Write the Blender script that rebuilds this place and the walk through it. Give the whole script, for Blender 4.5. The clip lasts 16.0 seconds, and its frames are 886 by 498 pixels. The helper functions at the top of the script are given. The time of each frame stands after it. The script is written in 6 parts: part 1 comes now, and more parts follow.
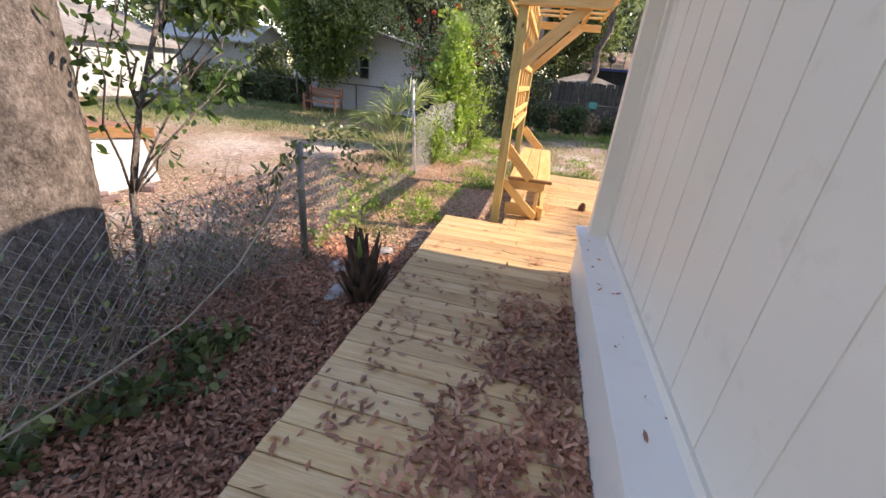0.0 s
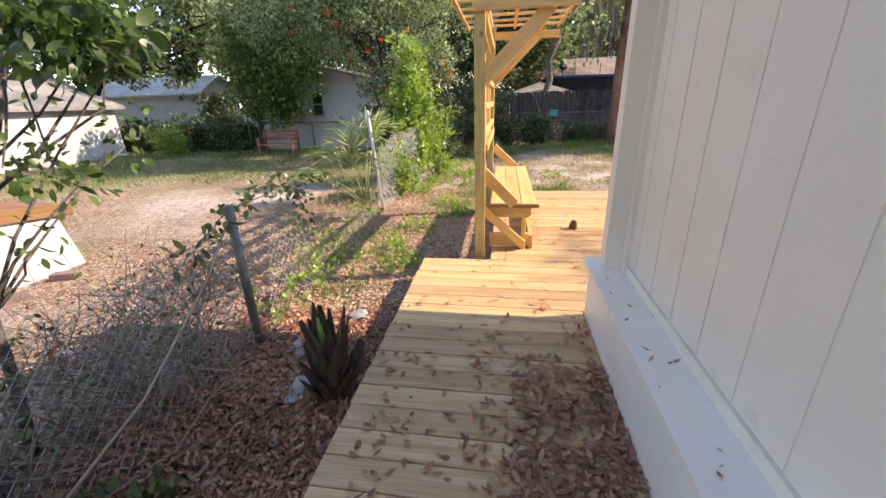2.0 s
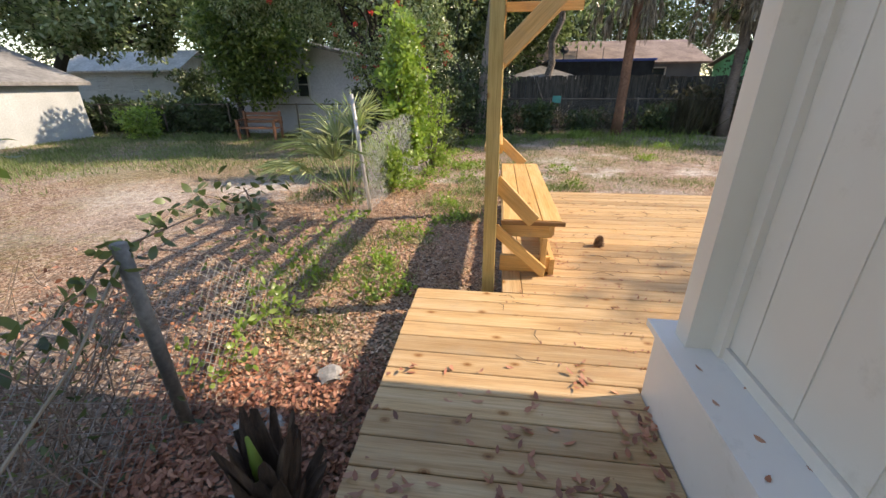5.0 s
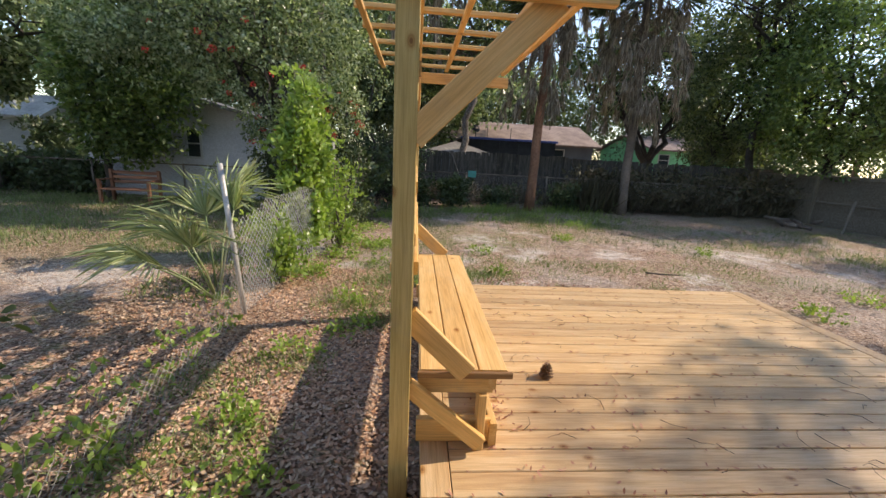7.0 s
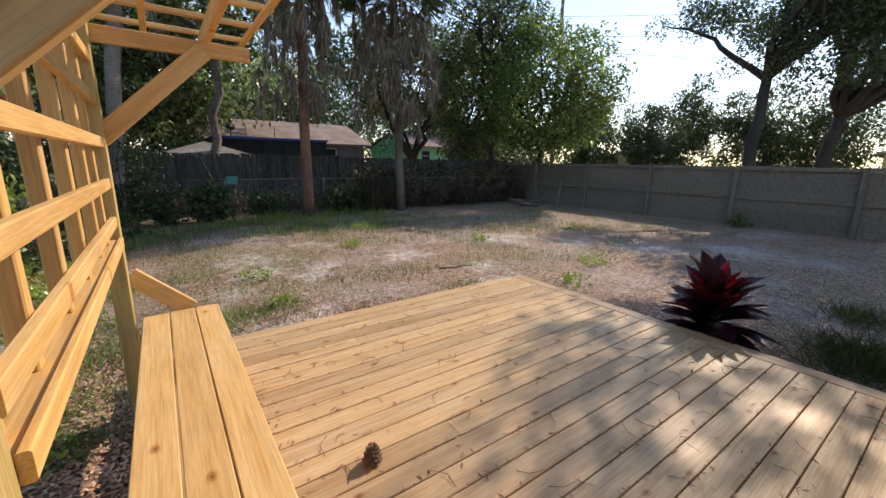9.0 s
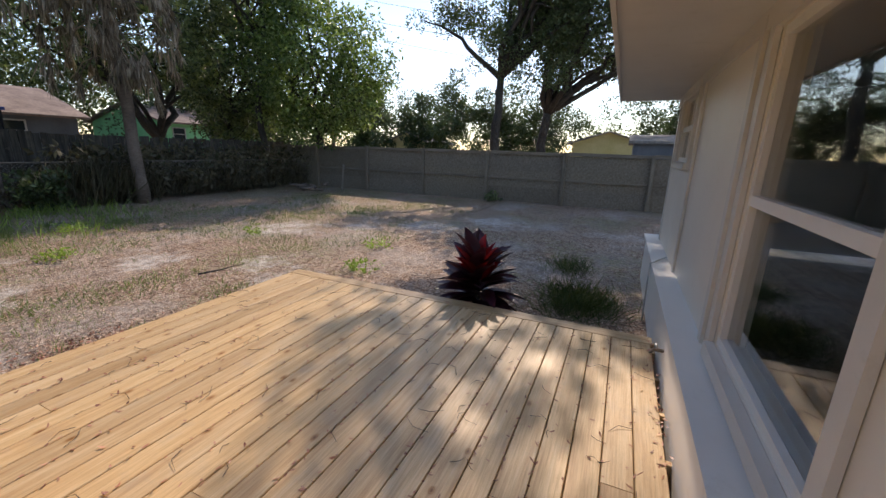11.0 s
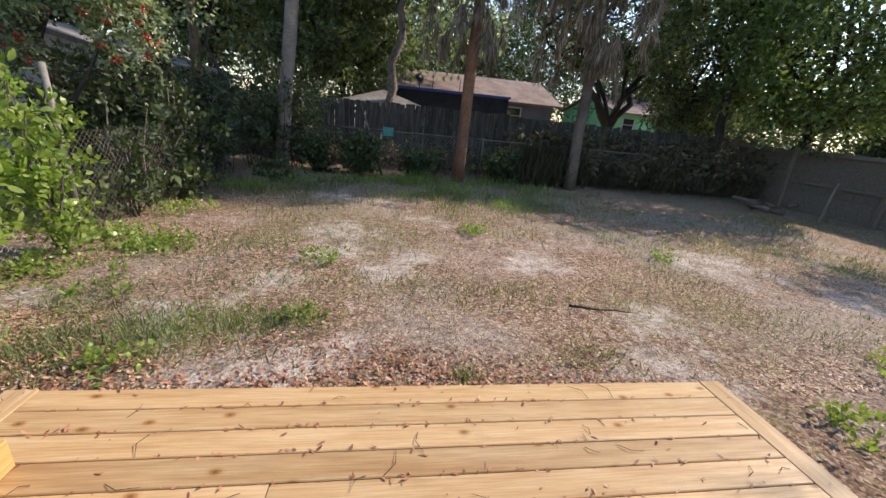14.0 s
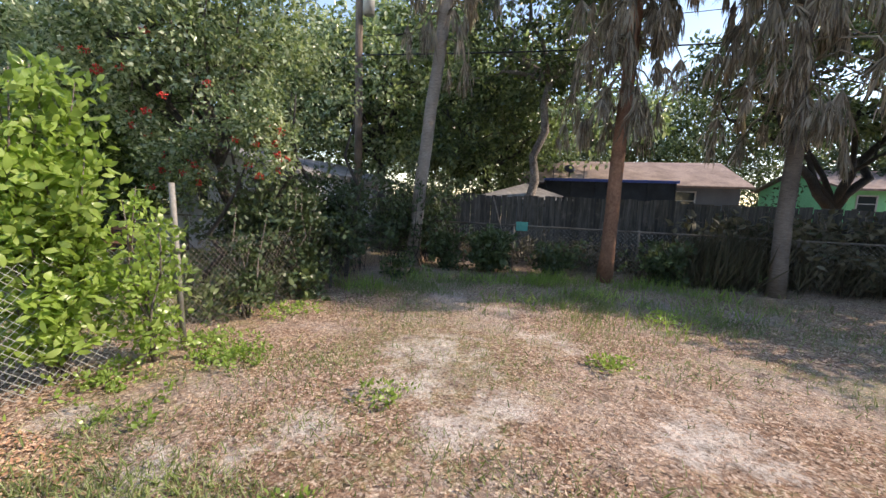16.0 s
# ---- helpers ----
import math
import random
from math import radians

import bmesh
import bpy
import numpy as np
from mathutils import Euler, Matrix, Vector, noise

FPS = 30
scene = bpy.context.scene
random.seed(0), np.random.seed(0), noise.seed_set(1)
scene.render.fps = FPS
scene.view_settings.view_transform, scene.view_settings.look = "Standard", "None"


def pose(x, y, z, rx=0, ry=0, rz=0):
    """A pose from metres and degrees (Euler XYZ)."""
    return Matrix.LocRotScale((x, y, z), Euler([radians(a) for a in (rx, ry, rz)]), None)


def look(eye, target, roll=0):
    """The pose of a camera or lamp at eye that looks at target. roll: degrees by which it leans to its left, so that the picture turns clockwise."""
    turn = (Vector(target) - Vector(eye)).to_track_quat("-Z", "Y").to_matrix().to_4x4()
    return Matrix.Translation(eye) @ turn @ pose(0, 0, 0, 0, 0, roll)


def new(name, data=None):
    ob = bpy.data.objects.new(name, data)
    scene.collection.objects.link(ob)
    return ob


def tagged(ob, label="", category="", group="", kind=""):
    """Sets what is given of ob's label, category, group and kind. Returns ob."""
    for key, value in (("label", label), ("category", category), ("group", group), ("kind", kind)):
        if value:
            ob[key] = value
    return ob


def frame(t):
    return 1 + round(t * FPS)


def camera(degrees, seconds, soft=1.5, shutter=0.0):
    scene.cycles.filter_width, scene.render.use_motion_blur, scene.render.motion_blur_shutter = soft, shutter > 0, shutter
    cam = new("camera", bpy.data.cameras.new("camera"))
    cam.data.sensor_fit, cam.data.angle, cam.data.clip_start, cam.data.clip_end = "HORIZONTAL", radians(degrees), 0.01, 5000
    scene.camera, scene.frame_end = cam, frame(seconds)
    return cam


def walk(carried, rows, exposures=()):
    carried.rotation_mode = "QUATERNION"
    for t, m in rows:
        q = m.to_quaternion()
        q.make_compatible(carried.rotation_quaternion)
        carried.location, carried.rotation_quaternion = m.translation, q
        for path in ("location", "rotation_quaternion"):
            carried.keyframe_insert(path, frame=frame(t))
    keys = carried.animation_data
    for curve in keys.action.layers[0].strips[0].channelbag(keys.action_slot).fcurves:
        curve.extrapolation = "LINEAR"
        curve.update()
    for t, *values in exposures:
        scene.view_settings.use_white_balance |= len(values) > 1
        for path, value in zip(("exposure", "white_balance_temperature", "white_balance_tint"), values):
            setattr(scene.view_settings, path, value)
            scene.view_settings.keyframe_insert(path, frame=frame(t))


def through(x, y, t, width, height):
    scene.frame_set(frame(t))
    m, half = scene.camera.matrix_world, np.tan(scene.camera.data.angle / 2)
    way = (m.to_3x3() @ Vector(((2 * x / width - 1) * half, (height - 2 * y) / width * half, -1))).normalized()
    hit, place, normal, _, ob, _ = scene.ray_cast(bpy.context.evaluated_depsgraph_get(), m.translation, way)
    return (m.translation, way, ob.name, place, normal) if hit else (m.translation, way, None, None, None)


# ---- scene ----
cam = camera(97.3, 16.0)
PATH = [
    (0, (0.509, -2.031, 1.356), (0.124, -0.243, 0.547), 5.5),
    (0.5, (0.414, -1.931, 1.361), (-0.011, -0.079, 0.738), 6.9),
    (1, (0.224, -1.752, 1.355), (-0.239, 0.096, 0.746), 5.5),
    (1.5, (0.252, -1.596, 1.344), (-0.149, 0.259, 0.712), 1.3),
    (2, (0.369, -1.421, 1.349), (0.073, 0.426, 0.641), -1.7),
    (2.5, (0.414, -1.381, 1.312), (0.203, 0.425, 0.479), -2.9),
    (3, (0.42, -1.361, 1.278), (0.204, 0.404, 0.362), -3.0),
    (3.2, (0.415, -1.354, 1.285), (0.176, 0.406, 0.366), -2.7),
    (5.3, (0.182, -0.452, 1.37), (-0.059, 1.399, 0.654), 0.1),
    (5.5, (0.184, -0.369, 1.377), (-0.005, 1.508, 0.711), 0.9),
    (6, (0.134, -0.095, 1.429), (0.066, 1.829, 0.889), 2.6),
    (6.5, (0.158, 0.18, 1.425), (0.184, 2.123, 0.953), 3.3),
    (7, (0.205, 0.489, 1.442), (0.356, 2.427, 0.972), 3.1),
    (7.5, (0.151, 0.775, 1.421), (0.507, 2.682, 0.933), 2.9),
    (8, (0.145, 1.023, 1.455), (0.739, 2.872, 0.975), 2.0),
    (8.5, (0.317, 1.194, 1.449), (1.132, 2.966, 1.007), 0.3),
    (9, (0.45, 1.294, 1.45), (1.588, 2.879, 1.012), 0.8),
    (9.5, (0.509, 1.36, 1.456), (2.049, 2.567, 1.042), 2.2),
    (9.7, (0.503, 1.359, 1.476), (2.164, 2.407, 1.096), 2.5),
    (10.225, (0.565, 1.351, 1.486), (2.384, 2.084, 1.095), 2.4),
    (10.75, (0.723, 1.353, 1.465), (2.538, 2.060, 1.009), 1.9),
    (11.275, (0.908, 1.402, 1.433), (2.583, 2.351, 0.892), 1.6),
    (11.8, (1.07, 1.522, 1.44), (2.388, 2.89, 0.817), 1.8),
    (12, (1.143, 1.648, 1.425), (2.252, 3.164, 0.738), 2.9),
    (12.5, (1.309, 1.978, 1.435), (2.017, 3.688, 0.677), 5.4),
    (13, (1.533, 2.269, 1.404), (1.877, 4.101, 0.678), 4.8),
    (13.5, (1.765, 2.604, 1.401), (1.944, 4.462, 0.682), 5.0),
    (14, (2.013, 2.953, 1.445), (2.333, 4.816, 0.791), 5.7),
    (14.5, (2.252, 3.268, 1.452), (2.377, 5.199, 0.947), 5.3),
    (15, (2.401, 3.585, 1.452), (2.289, 5.528, 0.99), 5.9),
    (15.5, (2.458, 3.918, 1.503), (2.211, 5.878, 1.192), 4.3),
    (16, (2.611, 4.201, 1.516), (2.12, 6.121, 1.246), 2.1),
]
EXPOSURE = [(0, 1.8, 8000, 24), (3.2, 1.72, 8100, 20), (5.5, 1.3, 7900, 16), (7, 1.13, 7700, 16), (9, 0.86, 7500, 18), (12, 0.83, 7500, 18), (14, 1.08, 7500, 17), (15, 1.28, 7600, 18), (16, 1.43, 7600, 18)]
walk(cam, [(t, look(eye, target, roll)) for t, eye, target, roll in PATH], EXPOSURE)

# ---- light ----
GROUND = -0.215
SUN_AZ, SUN_EL = radians(13.0), radians(37.0)
world = bpy.data.worlds.new("sky")
scene.world = world
world.use_nodes = True
wn = world.node_tree
sky = wn.nodes.new("ShaderNodeTexSky")
sky.sky_type = "NISHITA"
sky.sun_disc = False
sky.sun_elevation = SUN_EL
sky.sun_rotation = radians(90) - SUN_AZ
sky.dust_density = 0.05
sky.ozone_density = 2.0
wn.nodes["Background"].inputs[1].default_value = 0.15
wn.links.new(sky.outputs[0], wn.nodes["Background"].inputs[0])
sun = new("sun", bpy.data.lights.new("sun", "SUN"))
sun.data.energy = 2.6
sun.data.angle = radians(0.53)
sun.data.color = (1.0, 0.92, 0.81)
sun.matrix_world = look((40 * math.cos(SUN_EL) * math.cos(SUN_AZ), 40 * math.cos(SUN_EL) * math.sin(SUN_AZ), 40 * math.sin(SUN_EL)), (0, 0, 0))

rng = np.random.default_rng(7)


# ---- materials ----
def shader(name, rough=0.7, metal=0.0):
    m = bpy.data.materials.new(name)
    m.use_nodes = True
    b = m.node_tree.nodes["Principled BSDF"]
    b.inputs["Roughness"].default_value = rough
    b.inputs["Metallic"].default_value = metal
    return m, m.node_tree, b


def node(nt, kind, **values):
    n = nt.nodes.new(kind)
    for k, v in values.items():
        n.inputs[k].default_value = v
    return n


def coords(nt, stretch=(1, 1, 1), shift=True):
    tc = nt.nodes.new("ShaderNodeTexCoord")
    mp = nt.nodes.new("ShaderNodeMapping")
    mp.inputs["Scale"].default_value = stretch
    nt.links.new(tc.outputs["Object"], mp.inputs["Vector"])
    if shift:
        oi = nt.nodes.new("ShaderNodeObjectInfo")
        ml = node(nt, "ShaderNodeMath")
        ml.operation = "MULTIPLY"
        ml.inputs[1].default_value = 37.0
        nt.links.new(oi.outputs["Random"], ml.inputs[0])
        nt.links.new(ml.outputs[0], mp.inputs["Location"])
    return mp.outputs[0]


def noise_tex(nt, vec, scale, detail=4.0, rough=0.6):
    n = node(nt, "ShaderNodeTexNoise", Scale=scale, Detail=detail, Roughness=rough)
    nt.links.new(vec, n.inputs["Vector"])
    return n.outputs["Fac"]


def ramp(nt, fac, stops):
    r = nt.nodes.new("ShaderNodeValToRGB")
    e = r.color_ramp.elements
    while len(e) < len(stops):
        e.new(0.5)
    for el, (p, c) in zip(e, stops):
        el.position = p
        el.color = (*c, 1)
    nt.links.new(fac, r.inputs[0])
    return r.outputs[0]


def blend(nt, fac, a, b, mode="MIX"):
    m = nt.nodes.new("ShaderNodeMix")
    m.data_type = "RGBA"
    m.blend_type = mode
    for src, sock in ((fac, m.inputs[0]), (a, m.inputs[6]), (b, m.inputs[7])):
        if isinstance(src, (int, float)):
            sock.default_value = src
        elif isinstance(src, tuple):
            sock.default_value = (*src, 1)
        else:
            nt.links.new(src, sock)
    return m.outputs[2]


def bump(nt, b, fac, strength, distance=0.01):
    n = node(nt, "ShaderNodeBump", Strength=strength, Distance=distance)
    nt.links.new(fac, n.inputs["Height"])
    nt.links.new(n.outputs[0], b.inputs["Normal"])


def plain(name, c1, c2, rough=0.7, big=1.5, fine=30.0, relief=0.3, metal=0.0, stretch=(1, 1, 1), spread=(0.35, 0.65)):
    """Two tones that vary at a large and at a fine scale, with fine relief."""
    m, nt, b = shader(name, rough, metal)
    v = coords(nt, stretch)
    large = ramp(nt, noise_tex(nt, v, big), [(spread[0], c1), (spread[1], c2)])
    small = noise_tex(nt, v, fine)
    dark = ramp(nt, small, [(0.25, (0.72, 0.72, 0.72)), (0.7, (1.12, 1.12, 1.12))])
    nt.links.new(blend(nt, 1.0, large, dark, "MULTIPLY"), b.inputs["Base Color"])
    bump(nt, b, small, relief)
    return m


def wood(name, tones, rough=0.6, relief=0.25, knots=True, per=0.25, dirt=(0.3, 0.25, 0.2)):
    """Sawn timber, its grain along the piece's own x."""
    m, nt, b = shader(name, rough)
    v = coords(nt, (1.0, 12.0, 12.0))
    base = ramp(nt, noise_tex(nt, v, 1.6, 3.0), [(0.3, tones[0]), (0.5, tones[1]), (0.72, tones[2])])
    v2 = coords(nt, (2.0, 60.0, 60.0))
    grain = noise_tex(nt, v2, 2.2, 6.0, 0.7)
    col = blend(nt, 1.0, base, ramp(nt, grain, [(0.3, (0.74, 0.70, 0.62)), (0.6, (1.06, 1.05, 1.03))]), "MULTIPLY")
    oi = nt.nodes.new("ShaderNodeObjectInfo")
    lo, hi = 1.0 - per, 1.0 + per * 0.4
    col = blend(nt, 1.0, col, ramp(nt, oi.outputs["Random"], [(0.0, (lo, lo * 0.97, lo * 0.92)), (0.5, (1, 1, 1)), (1.0, (hi, hi * 0.98, hi * 0.9))]), "MULTIPLY")
    if knots:
        v3 = coords(nt, (3.6, 6.0, 6.0))
        vo = node(nt, "ShaderNodeTexVoronoi", Scale=1.0)
        vo.voronoi_dimensions = "2D"
        nt.links.new(v3, vo.inputs["Vector"])
        sc = nt.nodes.new("ShaderNodeSeparateColor")
        nt.links.new(vo.outputs["Color"], sc.inputs[0])
        few = node(nt, "ShaderNodeMath")
        few.operation = "LESS_THAN"
        few.inputs[1].default_value = 0.72
        nt.links.new(sc.outputs[0], few.inputs[0])
        far = node(nt, "ShaderNodeMath")
        nt.links.new(vo.outputs["Distance"], far.inputs[0])
        nt.links.new(few.outputs[0], far.inputs[1])
        k = ramp(nt, far.outputs[0], [(0.03, (0.4, 0.25, 0.14)), (0.05, (0.72, 0.58, 0.42)), (0.065, (0.6, 0.44, 0.28)), (0.1, (0.9, 0.84, 0.76)), (0.16, (1, 1, 1))])
        col = blend(nt, 1.0, col, k, "MULTIPLY")
    v4 = coords(nt)
    smudge = noise_tex(nt, v4, 4.0, 5.0, 0.65)
    col = blend(nt, ramp(nt, smudge, [(0.56, (0, 0, 0)), (0.8, (0.45, 0.45, 0.45))]), col, dirt)
    nt.links.new(col, b.inputs["Base Color"])
    rr = ramp(nt, grain, [(0.3, (rough + 0.12,) * 3), (0.7, (rough - 0.08,) * 3)])
    nt.links.new(rr, b.inputs["Roughness"])
    bump(nt, b, grain, relief, 0.004)
    return m


def leafy(name, tones, rough=0.45, through=0.25):
    """Leaves, each with its own tone, that let some light through."""
    m, nt, b = shader(name, rough)
    g = nt.nodes.new("ShaderNodeNewGeometry")
    v = coords(nt)
    c = ramp(nt, g.outputs["Random Per Island"], [(i / (len(tones) - 1), t) for i, t in enumerate(tones)])
    patch = ramp(nt, noise_tex(nt, v, 0.9, 3.0), [(0.35, (0.72, 0.74, 0.7)), (0.65, (1.2, 1.18, 1.1))])
    c = blend(nt, 1.0, c, patch, "MULTIPLY")
    nt.links.new(c, b.inputs["Base Color"])
    if through:
        t = nt.nodes.new("ShaderNodeBsdfTranslucent")
        nt.links.new(blend(nt, 1.0, c, (1.2, 1.25, 0.7), "MULTIPLY"), t.inputs["Color"])
        mix = nt.nodes.new("ShaderNodeMixShader")
        mix.inputs[0].default_value = through
        nt.links.new(b.outputs[0], mix.inputs[1])
        nt.links.new(t.outputs[0], mix.inputs[2])
        nt.links.new(mix.outputs[0], nt.nodes["Material Output"].inputs[0])
    return m


def bark(name, c1, c2, c3, stretch=(9, 9, 2.2), relief=0.9, fine=False):
    m, nt, b = shader(name, 0.9)
    v = coords(nt, stretch)
    f = noise_tex(nt, v, 3.5, 9.0, 0.78)
    big = noise_tex(nt, coords(nt), 1.3, 3.0)
    col = ramp(nt, f, [(0.32, c1), (0.5, c2), (0.7, c3)])
    col = blend(nt, 1.0, col, ramp(nt, big, [(0.3, (0.55, 0.54, 0.53)), (0.5, (0.95, 0.94, 0.92)), (0.7, (1.25, 1.22, 1.18))]), "MULTIPLY")
    if fine:
        # small cracked scales and pale lichen patches
        small = noise_tex(nt, coords(nt, (30, 30, 18)), 3.0, 8.0, 0.8)
        col = blend(nt, 0.9, col, ramp(nt, small, [(0.36, (0.4, 0.38, 0.36)), (0.5, (0.95, 0.94, 0.93)), (0.64, (1.4, 1.38, 1.34))]), "MULTIPLY")
        f = blend(nt, 0.6, f, small)
    nt.links.new(col, b.inputs["Base Color"])
    bump(nt, b, f, relief, 0.03)
    return m


def paint(name, c1, c2):
    """Brushed house paint: faint large tone shifts, soft scuffs and low relief."""
    m, nt, b = shader(name, 0.45)
    v = coords(nt, shift=False)
    big = ramp(nt, noise_tex(nt, v, 1.1, 4.0), [(0.35, c1), (0.65, c2)])
    fine = noise_tex(nt, v, 22.0, 4.0)
    scuff = ramp(nt, noise_tex(nt, v, 5.0, 7.0, 0.75), [(0.3, (0.9, 0.89, 0.87)), (0.42, (1, 1, 1))])
    nt.links.new(blend(nt, 1.0, big, scuff, "MULTIPLY"), b.inputs["Base Color"])
    bump(nt, b, fine, 0.12, 0.004)
    return m


def scaled(nt, fac, by):
    n = node(nt, "ShaderNodeMath")
    n.operation = "MULTIPLY"
    n.inputs[1].default_value = by
    nt.links.new(fac, n.inputs[0])
    return n.outputs[0]


SAND = ((1.08, 5.15, 0.3), (1.42, 5.13, 0.17), (1.73, 5.38, 0.22), (4.3, 5.08, 0.36), (0.24, 5.82, 0.22), (1.0, 6.5, 0.24), (6.8, 7.4, 0.55), (2.08, 6.86, 0.26), (4.0, 7.45, 0.34), (4.6, 5.9, 0.3), (1.51, 8.1, 0.5), (0.35, 5.95, 0.16), (0.78, 6.1, 0.12), (1.38, 7.27, 0.2), (2.44, 7.27, 0.2), (3.82, 7.2, 0.26), (-0.7, 6.12, 0.16), (2.69, 9.05, 0.3), (8.4, 5.2, 0.5), (9.6, 4.0, 0.5), (7.6, 6.4, 0.4), (-5.2, 4.8, 1.3), (-4.0, 5.6, 0.8), (-3.6, 5.2, 0.5))


def soil():
    """Sandy soil with brown leaf litter, thin grass and bare patches."""
    m, nt, b = shader("soil", 0.95)
    v = coords(nt, shift=False)
    fine = noise_tex(nt, v, 30.0, 8.0, 0.85)
    mid = noise_tex(nt, v, 7.0, 5.0, 0.7)
    big = noise_tex(nt, v, 0.55, 4.0, 0.6)
    litter = ramp(nt, fine, [(0.38, (0.07, 0.037, 0.023)), (0.47, (0.3, 0.18, 0.118)), (0.55, (0.5, 0.335, 0.235)), (0.64, (0.68, 0.53, 0.42))])
    cells = node(nt, "ShaderNodeTexVoronoi", Scale=52.0)
    wv = nt.nodes.new("ShaderNodeVectorMath")
    wv.operation = "MULTIPLY_ADD"
    wn2 = node(nt, "ShaderNodeTexNoise", Scale=14.0, Detail=3.0)
    nt.links.new(v, wn2.inputs["Vector"])
    nt.links.new(wn2.outputs["Color"], wv.inputs[0])
    wv.inputs[1].default_value = (0.09, 0.09, 0.0)
    nt.links.new(v, wv.inputs[2])
    nt.links.new(wv.outputs[0], cells.inputs["Vector"])
    split = nt.nodes.new("ShaderNodeSeparateColor")
    nt.links.new(cells.outputs["Color"], split.inputs[0])
    flakes = ramp(nt, split.outputs[0], [(0.0, (0.05, 0.03, 0.02)), (0.2, (0.24, 0.13, 0.08)), (0.45, (0.45, 0.285, 0.19)), (0.7, (0.62, 0.45, 0.335)), (0.9, (0.78, 0.65, 0.53)), (1.0, (0.13, 0.07, 0.045))])
    edge = ramp(nt, cells.outputs["Distance"], [(0.25, (1.08, 1.08, 1.08)), (0.75, (0.5, 0.48, 0.46))])
    flakes = blend(nt, 1.0, flakes, edge, "MULTIPLY")
    litter = blend(nt, ramp(nt, mid, [(0.34, (0.45, 0.45, 0.45)), (0.5, (0.9, 0.9, 0.9))]), litter, flakes)
    sand = ramp(nt, fine, [(0.38, (0.26, 0.215, 0.185)), (0.6, (0.62, 0.56, 0.51))])
    grass = ramp(nt, fine, [(0.3, (0.05, 0.06, 0.02)), (0.6, (0.2, 0.21, 0.075)), (0.75, (0.33, 0.3, 0.15))])
    col = blend(nt, ramp(nt, big, [(0.5, (0, 0, 0)), (0.64, (0.65, 0.65, 0.65))]), litter, sand)
    mm = node(nt, "ShaderNodeMath")
    mm.operation = "ADD"
    nt.links.new(mid, mm.inputs[0])
    v2 = coords(nt, (1, 1, 1), False)
    sh = nt.nodes.new("ShaderNodeVectorMath")
    sh.operation = "ADD"
    sh.inputs[1].default_value = (31.0, 17.0, 0)
    nt.links.new(v2, sh.inputs[0])
    nt.links.new(noise_tex(nt, sh.outputs[0], 0.42, 4.0, 0.6), mm.inputs[1])
    sep = nt.nodes.new("ShaderNodeSeparateXYZ")
    nt.links.new(v, sep.inputs[0])
    far = node(nt, "ShaderNodeMapRange", **{"From Min": 8.8, "From Max": 11.2, "To Min": 0.0, "To Max": 0.08})
    nt.links.new(sep.outputs["Y"], far.inputs["Value"])
    west = node(nt, "ShaderNodeMapRange", **{"From Min": -1.8, "From Max": -3.4, "To Min": 0.0, "To Max": 1.0})
    nt.links.new(sep.outputs["X"], west.inputs["Value"])
    deep = node(nt, "ShaderNodeMapRange", **{"From Min": 4.8, "From Max": 6.8, "To Min": 0.0, "To Max": 0.5})
    nt.links.new(sep.outputs["Y"], deep.inputs["Value"])
    yard = node(nt, "ShaderNodeMath")
    yard.operation = "MULTIPLY"
    nt.links.new(west.outputs[0], yard.inputs[0])
    nt.links.new(deep.outputs[0], yard.inputs[1])
    s1 = node(nt, "ShaderNodeMath")
    nt.links.new(far.outputs[0], s1.inputs[0])
    nt.links.new(yard.outputs[0], s1.inputs[1])
    s2 = node(nt, "ShaderNodeMath")
    nt.links.new(mm.outputs[0], s2.inputs[0])
    nt.links.new(s1.outputs[0], s2.inputs[1])
    half = node(nt, "ShaderNodeMath")
    half.operation = "MULTIPLY"
    half.inputs[1].default_value = 0.5
    nt.links.new(s2.outputs[0], half.inputs[0])
    col = blend(nt, ramp(nt, half.outputs[0], [(0.5, (0, 0, 0)), (0.58, (0.55, 0.55, 0.55))]), col, grass)
    pale = ramp(nt, fine, [(0.36, (0.36, 0.31, 0.27)), (0.5, (0.64, 0.59, 0.54)), (0.62, (0.78, 0.74, 0.69))])
    small_rag, large_rag = noise_tex(nt, v, 2.6, 9.0, 0.8), noise_tex(nt, v, 1.1, 8.0, 0.75)
    for x, y, r in SAND:
        d = nt.nodes.new("ShaderNodeVectorMath")
        d.operation = "DISTANCE"
        d.inputs[1].default_value = (x, y, GROUND)
        nt.links.new(v, d.inputs[0])
        rag = node(nt, "ShaderNodeMath")
        rag.operation = "MULTIPLY_ADD"
        rag.inputs[1].default_value = (9.0 if r < 0.6 else 2.6) * r
        nt.links.new(small_rag if r < 0.6 else large_rag, rag.inputs[0])
        nt.links.new(d.outputs["Value"], rag.inputs[2])
        if r < 0.6:
            cover = [(r * 1.0, (0.92, 0.92, 0.92)), (r * 1.25, (0.5, 0.5, 0.5)), (r * 1.5, (0, 0, 0))]
        else:
            cover = [(r * 0.38, (0.6, 0.6, 0.6)), (r * 0.6, (0, 0, 0))]
        col = blend(nt, ramp(nt, scaled(nt, rag.outputs[0], 0.25), cover), col, pale)
    # single leaves and chips lie over everything
    chips = ramp(nt, split.outputs[1], [(0.68, (0, 0, 0)), (0.71, (0.6, 0.6, 0.6))])
    col = blend(nt, chips, col, flakes)
